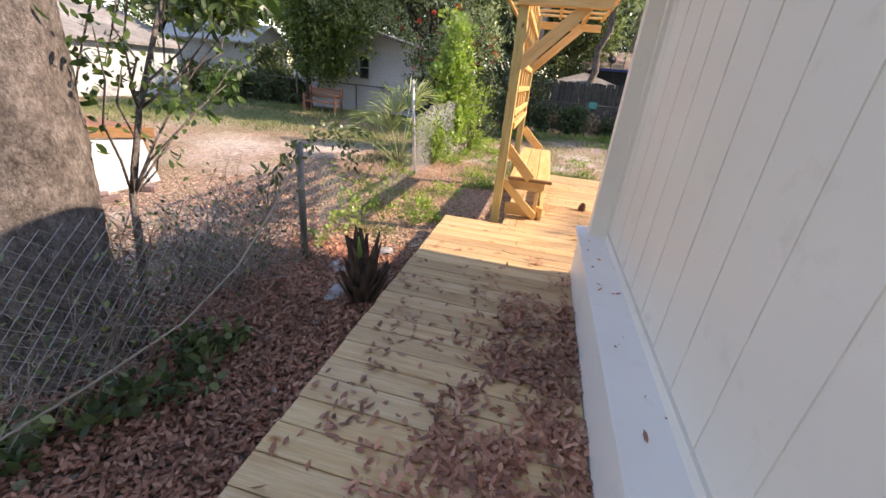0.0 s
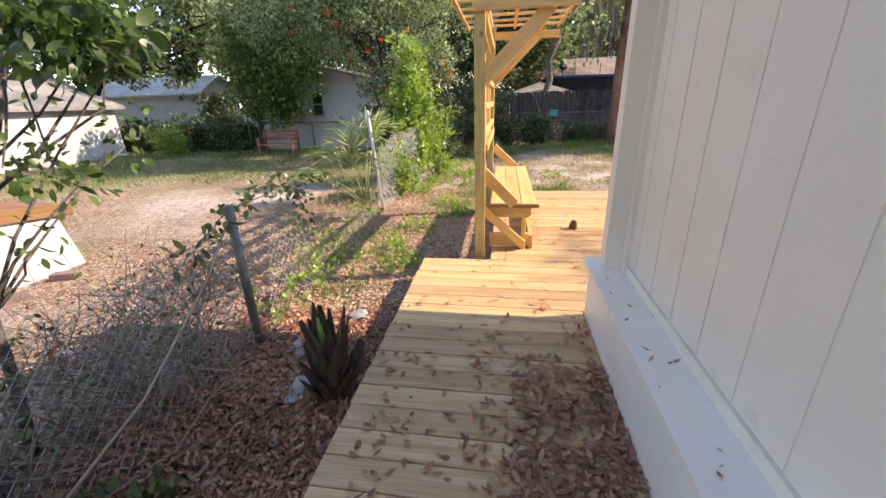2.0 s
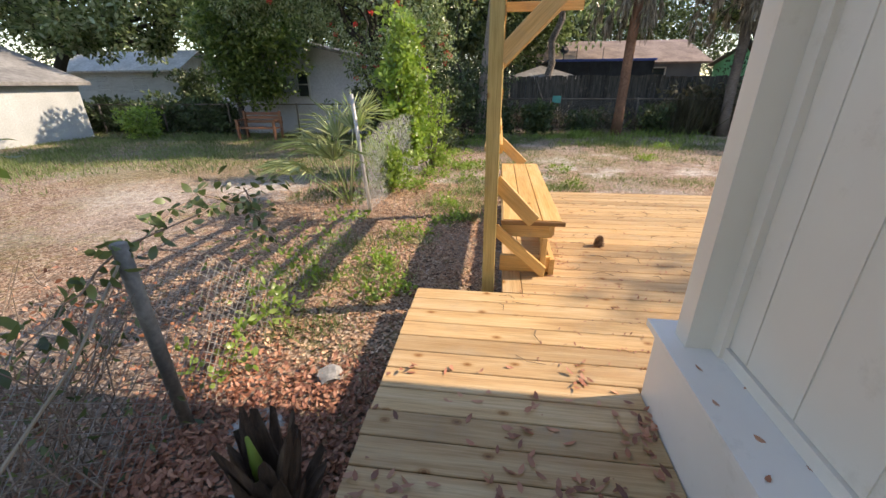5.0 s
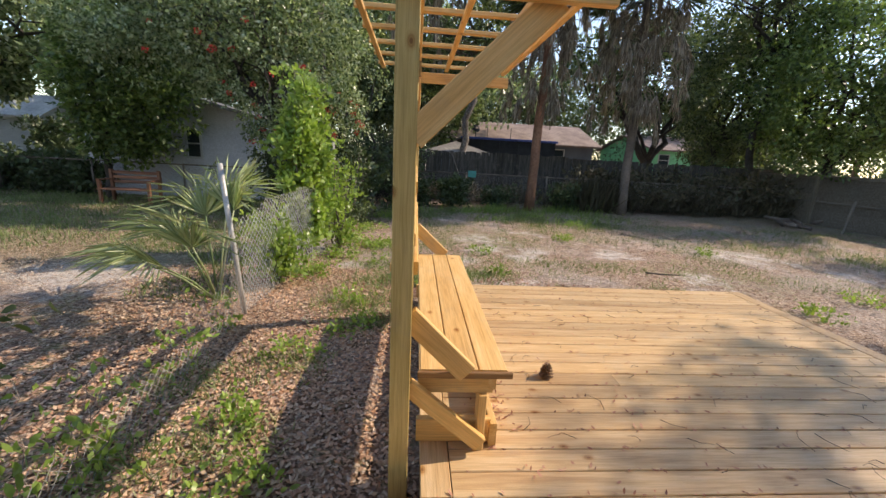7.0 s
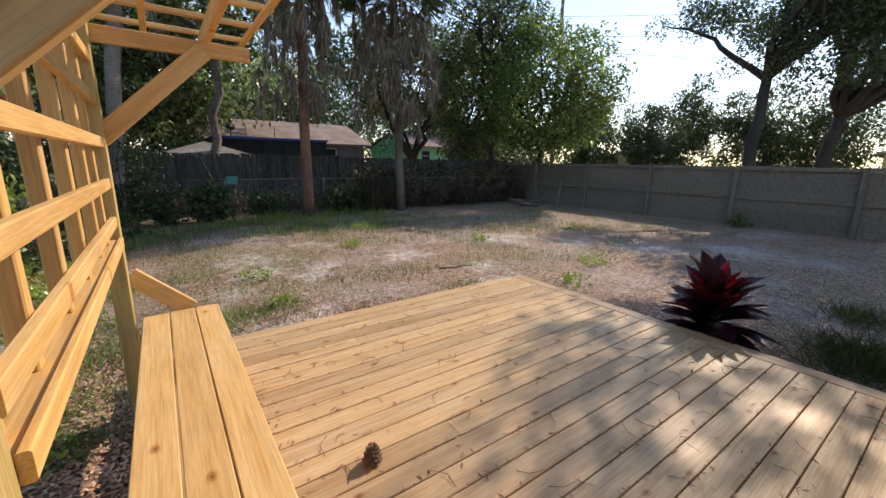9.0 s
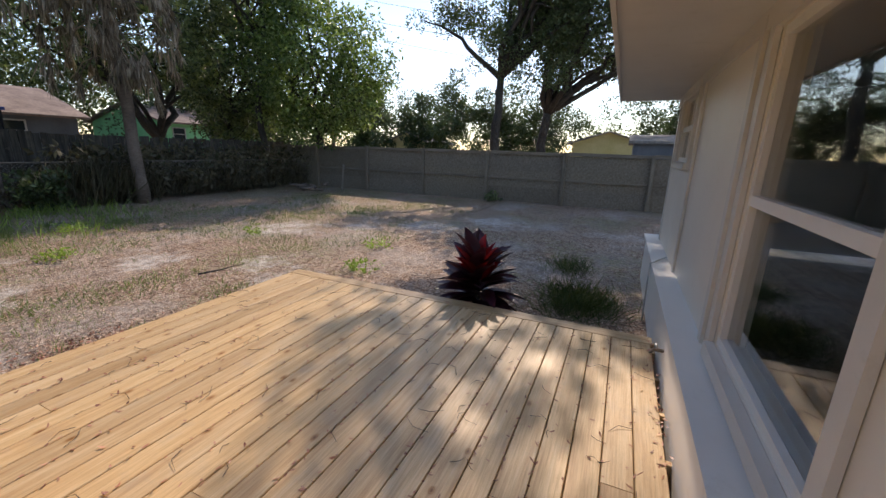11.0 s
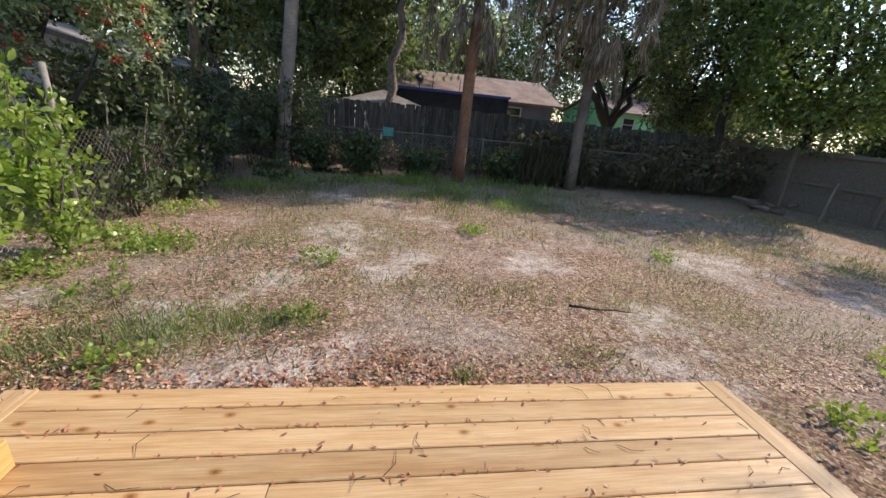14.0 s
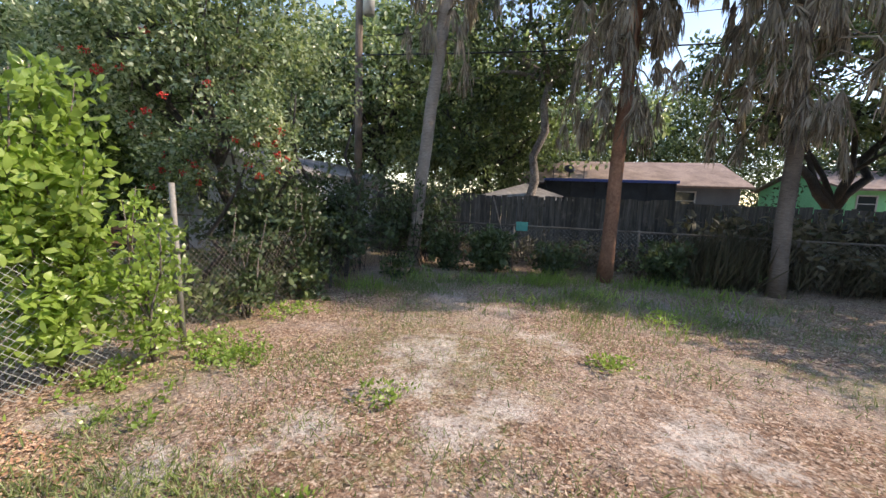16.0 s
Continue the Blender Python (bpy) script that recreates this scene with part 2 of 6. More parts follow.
    tone = ramp(nt, mid, [(0.32, (0.55, 0.54, 0.52)), (0.5, (1, 1, 1)), (0.68, (1.25, 1.22, 1.18))])
    col = blend(nt, 1.0, col, tone, "MULTIPLY")
    nt.links.new(col, b.inputs["Base Color"])
    bump(nt, b, fine, 0.9, 0.03)
    return m


SOIL = soil()
DECK = wood("deck_pine", ((0.5, 0.31, 0.152), (0.6, 0.41, 0.22), (0.67, 0.5, 0.305)), 0.46, 0.3, per=0.25)
PINE = wood("new_pine", ((0.62, 0.36, 0.12), (0.72, 0.45, 0.18), (0.76, 0.53, 0.25)), 0.55, 0.25, per=0.15)
POST = wood("green_pine", ((0.4, 0.3, 0.105), (0.52, 0.39, 0.15), (0.6, 0.46, 0.2)), 0.65, 0.25, per=0.1)
# weathered grey, taken a quarter darker for the shade on the board fence
GREYWOOD = wood("weathered_wood", ((0.035, 0.034, 0.033), (0.075, 0.072, 0.069), (0.13, 0.125, 0.118)), 0.9, 0.6, False, 0.4)
FENCEGREY = wood("grey_panel", ((0.15, 0.135, 0.112), (0.205, 0.185, 0.155), (0.26, 0.235, 0.2)), 0.9, 0.4, False, 0.15)
PAINT = paint("white_paint", (0.73, 0.68, 0.595), (0.78, 0.733, 0.65))
TRIM = paint("trim_paint", (0.6, 0.57, 0.52), (0.68, 0.65, 0.6))
LEDGE = paint("white_ledge", (0.74, 0.715, 0.67), (0.81, 0.785, 0.74))
STEEL = plain("galvanised_steel", (0.42, 0.42, 0.4), (0.56, 0.56, 0.54), 0.5, 4.0, 60, 0.1, 0.25)
DARKSTEEL = plain("dark_steel", (0.12, 0.1, 0.085), (0.24, 0.21, 0.18), 0.75, 5.0, 60, 0.3, 0.3)


# ---- building tools ----
def thing(name, label, category, at=(0, 0, 0), group="", kind=""):
    e = new(name)
    e.location = at
    e.empty_display_size = 0.1
    return tagged(e, label, category, group, kind)


def data(name, verts, faces, mats, smooth=False):
    me = bpy.data.meshes.new(name)
    me.from_pydata([tuple(v) for v in verts], [], faces)
    for m in mats if isinstance(mats, (list, tuple)) else [mats]:
        me.materials.append(m)
    if smooth:
        me.polygons.foreach_set("use_smooth", [True] * len(me.polygons))
    return me


def put(name, me, parent=None, label="", m=None):
    ob = new(name, me)
    if m is not None:
        ob.matrix_basis = m
    if parent is not None:
        ob.parent = parent
        ob.matrix_parent_inverse = Matrix.Translation(parent.location).inverted() if parent.type == "EMPTY" else parent.matrix_basis.inverted()
    if label:
        ob["label"] = label
    return ob


def bar_shape(length, w, h, edge=0.004):
    """Verts and faces of a bar along x from 0 to length, with eased long edges, centred on the x axis."""
    y, z, e = w / 2, h / 2, min(edge, w / 4, h / 4)
    ring = [(-y + e, -z), (y - e, -z), (y, -z + e), (y, z - e), (y - e, z), (-y + e, z), (-y, z - e), (-y, -z + e)]
    v = [(0, a, b) for a, b in ring] + [(length, a, b) for a, b in ring]
    f = [(i, (i + 1) % 8, 8 + (i + 1) % 8, 8 + i) for i in range(8)]
    return v, f + [tuple(range(7, -1, -1)), tuple(range(8, 16))]


BARS = {}


def bar(name, p0, p1, w, h, mat, parent=None, label="", up=(0, 0, 1), edge=0.004):
    """A straight piece of timber or pipe from p0 to p1: w across, h along up."""
    p0, p1 = Vector(p0), Vector(p1)
    x = (p1 - p0).normalized()
    u = Vector(up)
    if abs(x.dot(u)) > 0.98:
        u = Vector((0, 1, 0))
    y = u.cross(x).normalized()
    z = x.cross(y)
    key = (round((p1 - p0).length, 4), w, h, mat.name, edge)
    if key not in BARS:
        v, f = bar_shape(key[0], w, h, edge)
        BARS[key] = data(name, v, f, mat)
    m = Matrix.Translation(p0) @ Matrix((x, y, z)).transposed().to_4x4()
    return put(name, BARS[key], parent, label, m)


def box(x0, x1, y0, y1, z0, z1):
    v = [(x, y, z) for z in (z0, z1) for y in (y0, y1) for x in (x0, x1)]
    return v, [(0, 2, 3, 1), (4, 5, 7, 6), (0, 1, 5, 4), (2, 6, 7, 3), (0, 4, 6, 2), (1, 3, 7, 5)]


class Shape:
    """Collects verts and faces of one mesh."""

    def __init__(self):
        self.v, self.f = [], []

    def add(self, vf):
        n = len(self.v)
        self.v += list(vf[0])
        self.f += [tuple(i + n for i in f) for f in vf[1]]
        return self

    def box(self, *lim):
        return self.add(box(*lim))

    def mesh(self, name, mats, smooth=False):
        return data(name, self.v, self.f, mats, smooth)


def tube(pts, radii, sides=8, wobble=0.0):
    """A tapered tube along a line of points."""
    pts = [Vector(p) for p in pts]
    v, f = [], []
    for i, p in enumerate(pts):
        d = (pts[min(i + 1, len(pts) - 1)] - pts[max(i - 1, 0)]).normalized()
        a = d.cross(Vector((0.31, 0.95, 0.05)) if abs(d.y) < 0.9 else Vector((1, 0, 0))).normalized()
        b = d.cross(a)
        for k in range(sides):
            t = 2 * math.pi * k / sides
            r = radii[i] * (1 + wobble * random.uniform(-1, 1))
            v.append(p + (a * math.cos(t) + b * math.sin(t)) * r)
    for i in range(len(pts) - 1):
        for k in range(sides):
            k2 = (k + 1) % sides
            f.append((i * sides + k, i * sides + k2, (i + 1) * sides + k2, (i + 1) * sides + k))
    n = len(v)
    f.append(tuple(range(sides - 1, -1, -1)))
    f.append(tuple(range(n - sides, n)))
    return v, f


def bend(p0, p1, n=6, sway=0.1, rise=0.0):
    """Points from p0 to p1 that wander a little."""
    p0, p1 = Vector(p0), Vector(p1)
    size = (p1 - p0).length * sway
    out = []
    for i in range(n + 1):
        t = i / n
        w = math.sin(math.pi * t) * size
        out.append(p0.lerp(p1, t) + Vector((random.uniform(-1, 1) * w, random.uniform(-1, 1) * w, rise * math.sin(math.pi * t))))
    return out


def leaf_data(name, place, way, length, width, mat, curl=0.2, side=None, oval=False):
    """Many small leaves in one mesh: each a folded lozenge that starts at place and points along way."""
    n = len(place)
    way = way / np.linalg.norm(way, axis=1, keepdims=True)
    if side is None:
        side = np.cross(way, rng.normal(size=(n, 3)))
    side = side / np.maximum(np.linalg.norm(side, axis=1, keepdims=True), 1e-6)
    up = np.cross(side, way)
    L, W = np.broadcast_to(length, n)[:, None], np.broadcast_to(width, n)[:, None]
    mid = place + way * L * 0.45
    v = np.empty((n, 4, 3))
    v[:, 0] = place
    v[:, 1] = mid + side * W / 2 + up * W * curl
    v[:, 2] = place + way * L - up * L * curl * 0.4
    v[:, 3] = mid - side * W / 2 + up * W * curl
    if oval:
        o = np.empty((n, 6, 3))
        o[:, 0], o[:, 3] = v[:, 0], v[:, 2]
        for k, along, sign, part_w in ((1, 0.28, 1, 0.85), (2, 0.66, 1, 0.9), (4, 0.66, -1, 0.9), (5, 0.28, -1, 0.85)):
            o[:, k] = place + way * L * along + side * W * 0.5 * sign * part_w + up * (W * curl - L * curl * 0.4 * along * along)
        return faces_of(name, o, np.array([0, 1, 5, 1, 2, 4, 1, 4, 5, 2, 3, 4]), mat)
    return faces_of(name, v, np.array([0, 1, 2, 0, 2, 3]), mat)


def faces_of(name, v, corners, mat):
    """One mesh of many like pieces, each with the given triangle corners."""
    n, k = v.shape[:2]
    me = bpy.data.meshes.new(name)
    me.vertices.add(k * n)
    me.vertices.foreach_set("co", v.astype(np.float32).ravel())
    tri = (np.arange(n)[:, None] * k + corners).astype(np.int32).ravel()
    me.loops.add(len(tri))
    me.loops.foreach_set("vertex_index", tri)
    me.polygons.add(len(tri) // 3)
    me.polygons.foreach_set("loop_start", np.arange(0, len(tri), 3, dtype=np.int32))
    me.update(calc_edges=True)
    me.materials.append(mat)
    return me


def clumps(centres, spread, per, flat=0.8):
    """Leaf places round clump centres, and the ways they point (outward and down a little)."""
    c = np.repeat(np.asarray(centres, float), per, axis=0)
    d = rng.normal(size=c.shape)
    d /= np.linalg.norm(d, axis=1, keepdims=True)
    r = np.repeat(np.broadcast_to(spread, len(centres)), per)[:, None] * rng.uniform(0.25, 1.0, (len(c), 1)) ** 0.5
    off = d * r * np.array([1, 1, flat])
    way = d * 0.7 + rng.normal(size=c.shape) * 0.5 + np.array([0, 0, -0.15])
    return c + off, way


def cloud(centre, radii, n, gap=0.35):
    """Clump centres in the outer part of an ellipsoid."""
    d = rng.normal(size=(n, 3))
    d /= np.linalg.norm(d, axis=1, keepdims=True)
    r = rng.uniform(gap, 1.0, (n, 1)) ** 0.6
    return np.asarray(centre) + d * r * np.asarray(radii)


# ---- ground ----
def make_ground():
    """One sheet, fine near the walk and coarse far off, with slight unevenness."""
    xs = np.concatenate([[-400, -150, -60, -35], np.arange(-24, 26.01, 0.5), [35, 60, 150, 400]])
    ys = np.concatenate([[-400, -150, -60, -25], np.arange(-8, 32.01, 0.5), [45, 70, 150, 400]])
    v = []
    for y in ys:
        for x in xs:
            z = GROUND + 0.035 * noise.noise(Vector((x * 0.45, y * 0.45, 0))) + 0.03 * noise.noise(Vector((x * 0.13, y * 0.13, 4)))
            if -2.5 < x < 4.5 and -6 < y < 5.2:
                z = min(z, GROUND)
            v.append((x, y, z))
    w = len(xs)
    f = [(j * w + i, j * w + i + 1, (j + 1) * w + i + 1, (j + 1) * w + i) for j in range(len(ys) - 1) for i in range(w - 1)]
    return tagged(put("ground", data("ground", v, f, SOIL, True)), "sandy yard ground with brown leaf litter and thin grass", "ground", kind="structure")


make_ground()

# ---- house ----
HX, HY, WX, WY = 0.925, 0.965, 1.09, 0.82  # ledge faces and wall faces
EAST, EAVE = 6.75, 2.13
house = thing("house", "white painted house with grooved siding and a projecting base ledge", "house", (HX, HY, 0))


def window_wall(face, x0, x1, z0, z1, holes, depth):
    """The rear wall, piece by piece round its openings."""
    xs = sorted({x0, x1, *(h[0] for h in holes), *(h[1] for h in holes)})
    for a, b in zip(xs, xs[1:]):
        cut = [h for h in holes if h[0] <= a and b <= h[1]]
        for lo, hi in ((z0, cut[0][2]), (cut[0][3], z1)) if cut else ((z0, z1),):
            put("rear_wall", Shape().box(a, b, face - depth, face, lo, hi).mesh("rear_wall", PAINT), house)


BASE = 0.395
side = Shape()
side.box(WX, WX + 0.14, -7, WY - 0.14, BASE, 2.28)
put("side_wall", side.mesh("side_wall", PAINT), house)
# grooves between the siding boards read as raised boards with narrow gaps
y = 0.624
while y > -6.5:
    w = 0.231
    s = Shape().box(WX - 0.0045, WX + 0.001, y - w, y, BASE + 0.055, 2.285)
    put("siding_board", s.mesh("siding_board", PAINT), house)
    y -= 0.244
put("corner_board", Shape().box(WX - 0.125, WX + 0.14, 0.795, 0.892, BASE, 2.27).mesh("corner_board", PAINT), house)
put("corner_strip", Shape().box(WX - 0.03, WX, 0.74, 0.795, BASE, 2.27).mesh("corner_strip", PAINT), house)
put("siding_board", Shape().box(WX - 0.0045, WX + 0.001, 0.633, 0.74, BASE + 0.055, 2.28).mesh("siding_board", PAINT), house)
put("base_strip", Shape().box(WX - 0.016, WX, -6.8, 0.74, BASE, BASE + 0.05).mesh("base_strip", PAINT), house)
HOLES = [(1.95, 3.12, 0.5, 2.0), (5.15, 6.15, 1.38, 2.06)]
window_wall(WY, WX + 0.14, EAST, BASE, 2.27, HOLES, 0.14)
put("east_wall", Shape().box(EAST - 0.14, EAST, -7, WY - 0.14, BASE, 2.28).mesh("east_wall", PAINT), house)
put("back_wall", Shape().box(WX, EAST, -7.15, -7, GROUND, 2.28).mesh("back_wall", PAINT), house)
foot = Shape()
foot.box(HX, HX + 0.3, -7, HY, GROUND - 0.1, BASE - 0.03)
foot.box(HX + 0.3, EAST, HY - 0.3, HY, GROUND - 0.1, BASE - 0.03)
put("base_wall", foot.mesh("base_wall", LEDGE), house)
cap = Shape()
cap.box(HX - 0.035, WX + 0.05, -7, HY + 0.03, BASE - 0.03, BASE)
cap.box(WX + 0.05, EAST + 0.03, WY - 0.05, HY + 0.03, BASE - 0.03, BASE)
put("ledge", cap.mesh("ledge", LEDGE), house, "white painted ledge with a few dead leaves")
put("house_floor", Shape().box(WX + 0.14, EAST - 0.14, -7, WY - 0.14, 0.2, 0.3).mesh("house_floor", GREYWOOD), house)
put("house_ceiling", Shape().box(WX, EAST, -7, WY - 0.14, 2.2, 2.27).mesh("house_ceiling", PAINT), house)
eave = Shape()
eave.box(0.76, EAST + 0.15, WY, 1.5, EAVE, EAVE + 0.02)
eave.box(0.76, EAST + 0.15, 1.5, 1.525, EAVE - 0.02, EAVE + 0.15)
eave.box(0.735, 0.76, WY - 0.1, 1.525, EAVE - 0.02, EAVE + 0.15)
eave.box(0.76, WX, WY - 0.1, WY, EAVE, EAVE + 0.02)
put("soffit", eave.mesh("soffit", TRIM), house, "cream painted soffit and fascia board")
ROOFSHINGLE = plain("house_shingles", (0.1, 0.095, 0.09), (0.17, 0.16, 0.15), 0.9, 1.5, 14, 0.5)
LOW, RIDGE, MID, NORTH = EAVE + 0.15, 2.45, -3.05, -7.7
for y0, z0, y1, z1 in ((1.56, LOW, MID, RIDGE), (MID, RIDGE, NORTH, LOW)):
    p = [(0.7, y0, z0), (EAST + 0.2, y0, z0), (EAST + 0.2, y1, z1), (0.7, y1, z1)]
    put("roof", data("roof", [*p, *[(x, y, z + 0.05) for x, y, z in p]], [(0, 3, 2, 1), (4, 5, 6, 7), (0, 1, 5, 4), (1, 2, 6, 5), (2, 3, 7, 6), (3, 0, 4, 7)], ROOFSHINGLE), house, "dark grey shingled roof slope")
for gx in (WX, EAST - 0.1):
    gable = data("gable_wall", [(gx, WY - 0.14, 2.28), (gx, -7, 2.28), (gx, MID, 2.43), (gx + 0.1, WY - 0.14, 2.28), (gx + 0.1, -7, 2.28), (gx + 0.1, MID, 2.43)],
                 [(0, 2, 1), (3, 4, 5), (0, 3, 5, 2), (1, 2, 5, 4), (0, 1, 4, 3)], PAINT)
    put("gable_wall", gable, house)

# ---- deck ----
deck = thing("deck", "new pressure-treated pine deck and walkway with scattered dead leaves", "deck", (0, 0, 0), kind="structure")
PITCH, TOP = 0.1443, 0.0
WEST, FAR, INNER, RIGHT = -0.33, 4.82, 0.27, 4.185
random.seed(3)


def board(x0, x1, yc):
    """One plank along x, its top at deck height."""
    bar("plank", (x0, yc, -0.019 + random.uniform(-0.0015, 0.0015)), (x1, yc, -0.019 + random.uniform(-0.0015, 0.0015)), 0.1395, 0.038, DECK, deck)


n = 0
y = 1.865 - PITCH / 2
while y > -5.5:
    end = RIGHT - 0.147 if y - 0.07 > HY else HX - 0.006
    if end > 2 and n == 4:
        cut = 2.45
        board(WEST, cut - 0.002, y)
        board(cut + 0.002, end, y)
    else:
        board(WEST + random.uniform(-0.004, 0.004), end, y)
    y -= PITCH
    n += 1
y = 1.865 + PITCH / 2
n = 0
while y < FAR - 0.05:
    if n in (6, 15):
        board(INNER + 0.147, 1.62, y)
        board(1.624, RIGHT - 0.147, y)
    else:
        board(INNER + 0.147, RIGHT - 0.147, y)
    y += PITCH
    n += 1
last = y - PITCH / 2
bar("border_plank", (RIGHT - 0.0715, HY + 0.02, -0.018), (RIGHT - 0.0715, last, -0.018), 0.1395, 0.038, DECK, deck)
bar("border_plank", (INNER + 0.0715, 1.87, -0.018), (INNER + 0.0715, last, -0.018), 0.1395, 0.038, DECK, deck)
for p0, p1 in (((WEST + 0.02, -5.5, -0.11), (WEST + 0.02, 1.84, -0.11)), ((WEST + 0.02, 1.845, -0.11), (INNER + 0.05, 1.845, -0.11)), ((INNER + 0.03, 1.86, -0.11), (INNER + 0.03, last - 0.03, -0.11)),
               ((INNER, last - 0.03, -0.11), (RIGHT, last - 0.03, -0.11)), ((RIGHT - 0.03, HY, -0.11), (RIGHT - 0.03, last - 0.05, -0.11))):
    bar("joist", p0, p1, 0.038, 0.14, DECK, deck)
for x in np.arange(-0.1, 4.1, 0.41):
    lo, hi = (-5.4, 1.82) if x < INNER else ((-5.4, last - 0.06) if x < 0.9 else (HY, last - 0.06))
    bar("joist", (x, lo, -0.11), (x, hi, -0.11), 0.038, 0.14, DECK, deck)

# ---- bench with trellis and roof ----
arbor = thing("garden_arbor", "new pine garden arbor bench with lattice back and slatted roof", "arbor", (0.24, 1.89, GROUND))
PX = 0.2
BROWN = wood("brown_board", ((0.16, 0.085, 0.035), (0.24, 0.13, 0.055), (0.3, 0.17, 0.08)), 0.6, 0.25, False)
# added strip; its dark brown stands for the seat's shaded end grain
bar("seat_batten", (0.245, 2.137, 0.43), (0.7, 2.137, 0.43), 0.022, 0.032, BROWN, arbor, "dark brown strip for the shaded end grain of the seat")
for py, x0, x1 in ((2.075, 0.17, 0.155), (4.295, 0.172, 0.178)):
    bar("post", (x0, py, GROUND - 0.05), (x1, py, 2.22), 0.09, 0.09, POST, arbor, "greenish treated square post", up=(0, 1, 0))
bar("roof_beam", (0.1, 2.008, 2.035), (0.9, 2.008, 2.035), 0.04, 0.1, PINE, arbor)
bar("roof_beam", (0.13, 4.361, 2.12), (1.03, 4.361, 2.12), 0.04, 0.09, PINE, arbor)
bar("roof_brace", (0.185, 2.052, 1.5), (0.7, 2.052, 2.012), 0.04, 0.105, PINE, arbor)
bar("roof_brace", (0.19, 4.32, 1.55), (0.76, 4.32, 2.1), 0.04, 0.105, PINE, arbor)
for x, h in ((-0.15, 0.03), (0.17, 0.07), (0.47, 0.03), (0.79, 0.11), (1.04, 0.03)):
    bar("roof_rail", (x, 1.98, 2.255 - h / 2 + 0.015), (x, 4.68, 2.255 - h / 2 + 0.015), 0.036, h, PINE, arbor)
bar("roof_block", (0.79, 2.01, 2.06), (0.79, 2.01, 2.16), 0.036, 0.08, PINE, arbor, up=(0, 1, 0))
for i in range(8):
    yy = 1.98 + i * 0.383
    bar("roof_slat", (-0.2, yy, 2.286), (1.09, yy, 2.286), 0.042, 0.028, PINE, arbor)
for z in (1.08, 1.3, 1.53, 1.76, 1.98):
    bar("lattice_rail", (PX - 0.002, 2.122, z), (PX - 0.002, 4.25, z), 0.03, 0.058, PINE, arbor)
bar("lattice_shelf", (PX - 0.045, 2.122, 0.955), (PX - 0.045, 4.25, 0.955), 0.1, 0.035, PINE, arbor)
bar("lattice_rail", (PX + 0.018, 2.122, 0.955), (PX + 0.018, 4.25, 0.955), 0.022, 0.06, PINE, arbor)
for yy in (2.2, 2.5, 2.92, 3.34, 3.76, 4.1):
    bar("lattice_upright", (PX - 0.044, yy, 0.975), (PX - 0.044, yy, 2.24), 0.045, 0.05, PINE, arbor)
SEAT = 0.45
for i in range(3):
    x = 0.256 + 0.0695 + i * 0.1425
    bar("seat_board", (x, 2.15, SEAT - 0.019), (x, 4.33, SEAT - 0.019), 0.137, 0.038, PINE, arbor)
for yy in (2.19, 4.25):
    bar("seat_rail", (0.25, yy, SEAT - 0.09), (0.62, yy, SEAT - 0.09), 0.038, 0.1, PINE, arbor)
    bar("bench_leg", (0.57, yy, 0.0), (0.57, yy, SEAT - 0.14), 0.04, 0.09, PINE, arbor)
    bar("low_rail", (0.25, yy + 0.02, 0.08), (0.63, yy + 0.02, 0.08), 0.038, 0.13, PINE, arbor)
bar("front_rail", (0.615, 2.17, SEAT - 0.075), (0.615, 4.3, SEAT - 0.075), 0.038, 0.09, PINE, arbor)
bar("foot_rail", (0.64, 2.17, 0.07), (0.64, 4.3, 0.07), 0.038, 0.13, PINE, arbor)
bar("arm_brace", (0.19, 2.1, 0.744), (0.475, 2.126, 0.448), 0.04, 0.1, PINE, arbor)
bar("leg_brace", (0.195, 2.1, 0.397), (0.565, 2.126, 0.06), 0.04, 0.078, PINE, arbor)
bar("arm_brace", (PX + 0.02, 4.36, 0.72), (0.52, 4.36, 0.44), 0.04, 0.11, PINE, arbor)


# ---- foliage materials ----
# palest HOLLY tones stand for glints, darkest for depth; blues lifted for sky sheen
OAKLEAF = leafy("oak_leaves", ((0.0432, 0.07, 0.03), (0.1152, 0.16, 0.075), (0.24, 0.3, 0.15)), 0.35, 0.35)
GREENLEAF = leafy("green_leaves", ((0.048, 0.085, 0.027), (0.1248, 0.2, 0.068), (0.2592, 0.35, 0.15)), 0.28, 0.48)
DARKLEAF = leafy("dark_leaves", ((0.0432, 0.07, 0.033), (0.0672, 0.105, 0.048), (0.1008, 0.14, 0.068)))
HOLLY = leafy("holly_leaves", ((0.048, 0.08, 0.036), (0.1824, 0.25, 0.135), (0.3264, 0.4, 0.255), (0.4608, 0.52, 0.42)), 0.25, 0.42)
BRIGHT = leafy("bright_leaves", ((0.1824, 0.29, 0.068), (0.2688, 0.39, 0.098), (0.3648, 0.48, 0.165)), 0.3, 0.45)
GRASS = leafy("grass_blades", ((0.1248, 0.19, 0.068), (0.192, 0.26, 0.098), (0.3168, 0.34, 0.21)), 0.5, 0.35)
FERN = leafy("fern_fronds", ((0.06, 0.1, 0.03), (0.1, 0.15, 0.045), (0.17, 0.2, 0.08)), 0.5, 0.3)
DEAD = leafy("dead_leaves", ((0.15, 0.058, 0.038), (0.4, 0.16, 0.1), (0.58, 0.3, 0.2), (0.24, 0.09, 0.057), (0.48, 0.225, 0.145)), 0.5, 0.0)
FROND = leafy("dead_fronds", ((0.1, 0.08, 0.062), (0.24, 0.195, 0.155), (0.42, 0.355, 0.295), (0.16, 0.115, 0.08)), 0.75, 0.2)
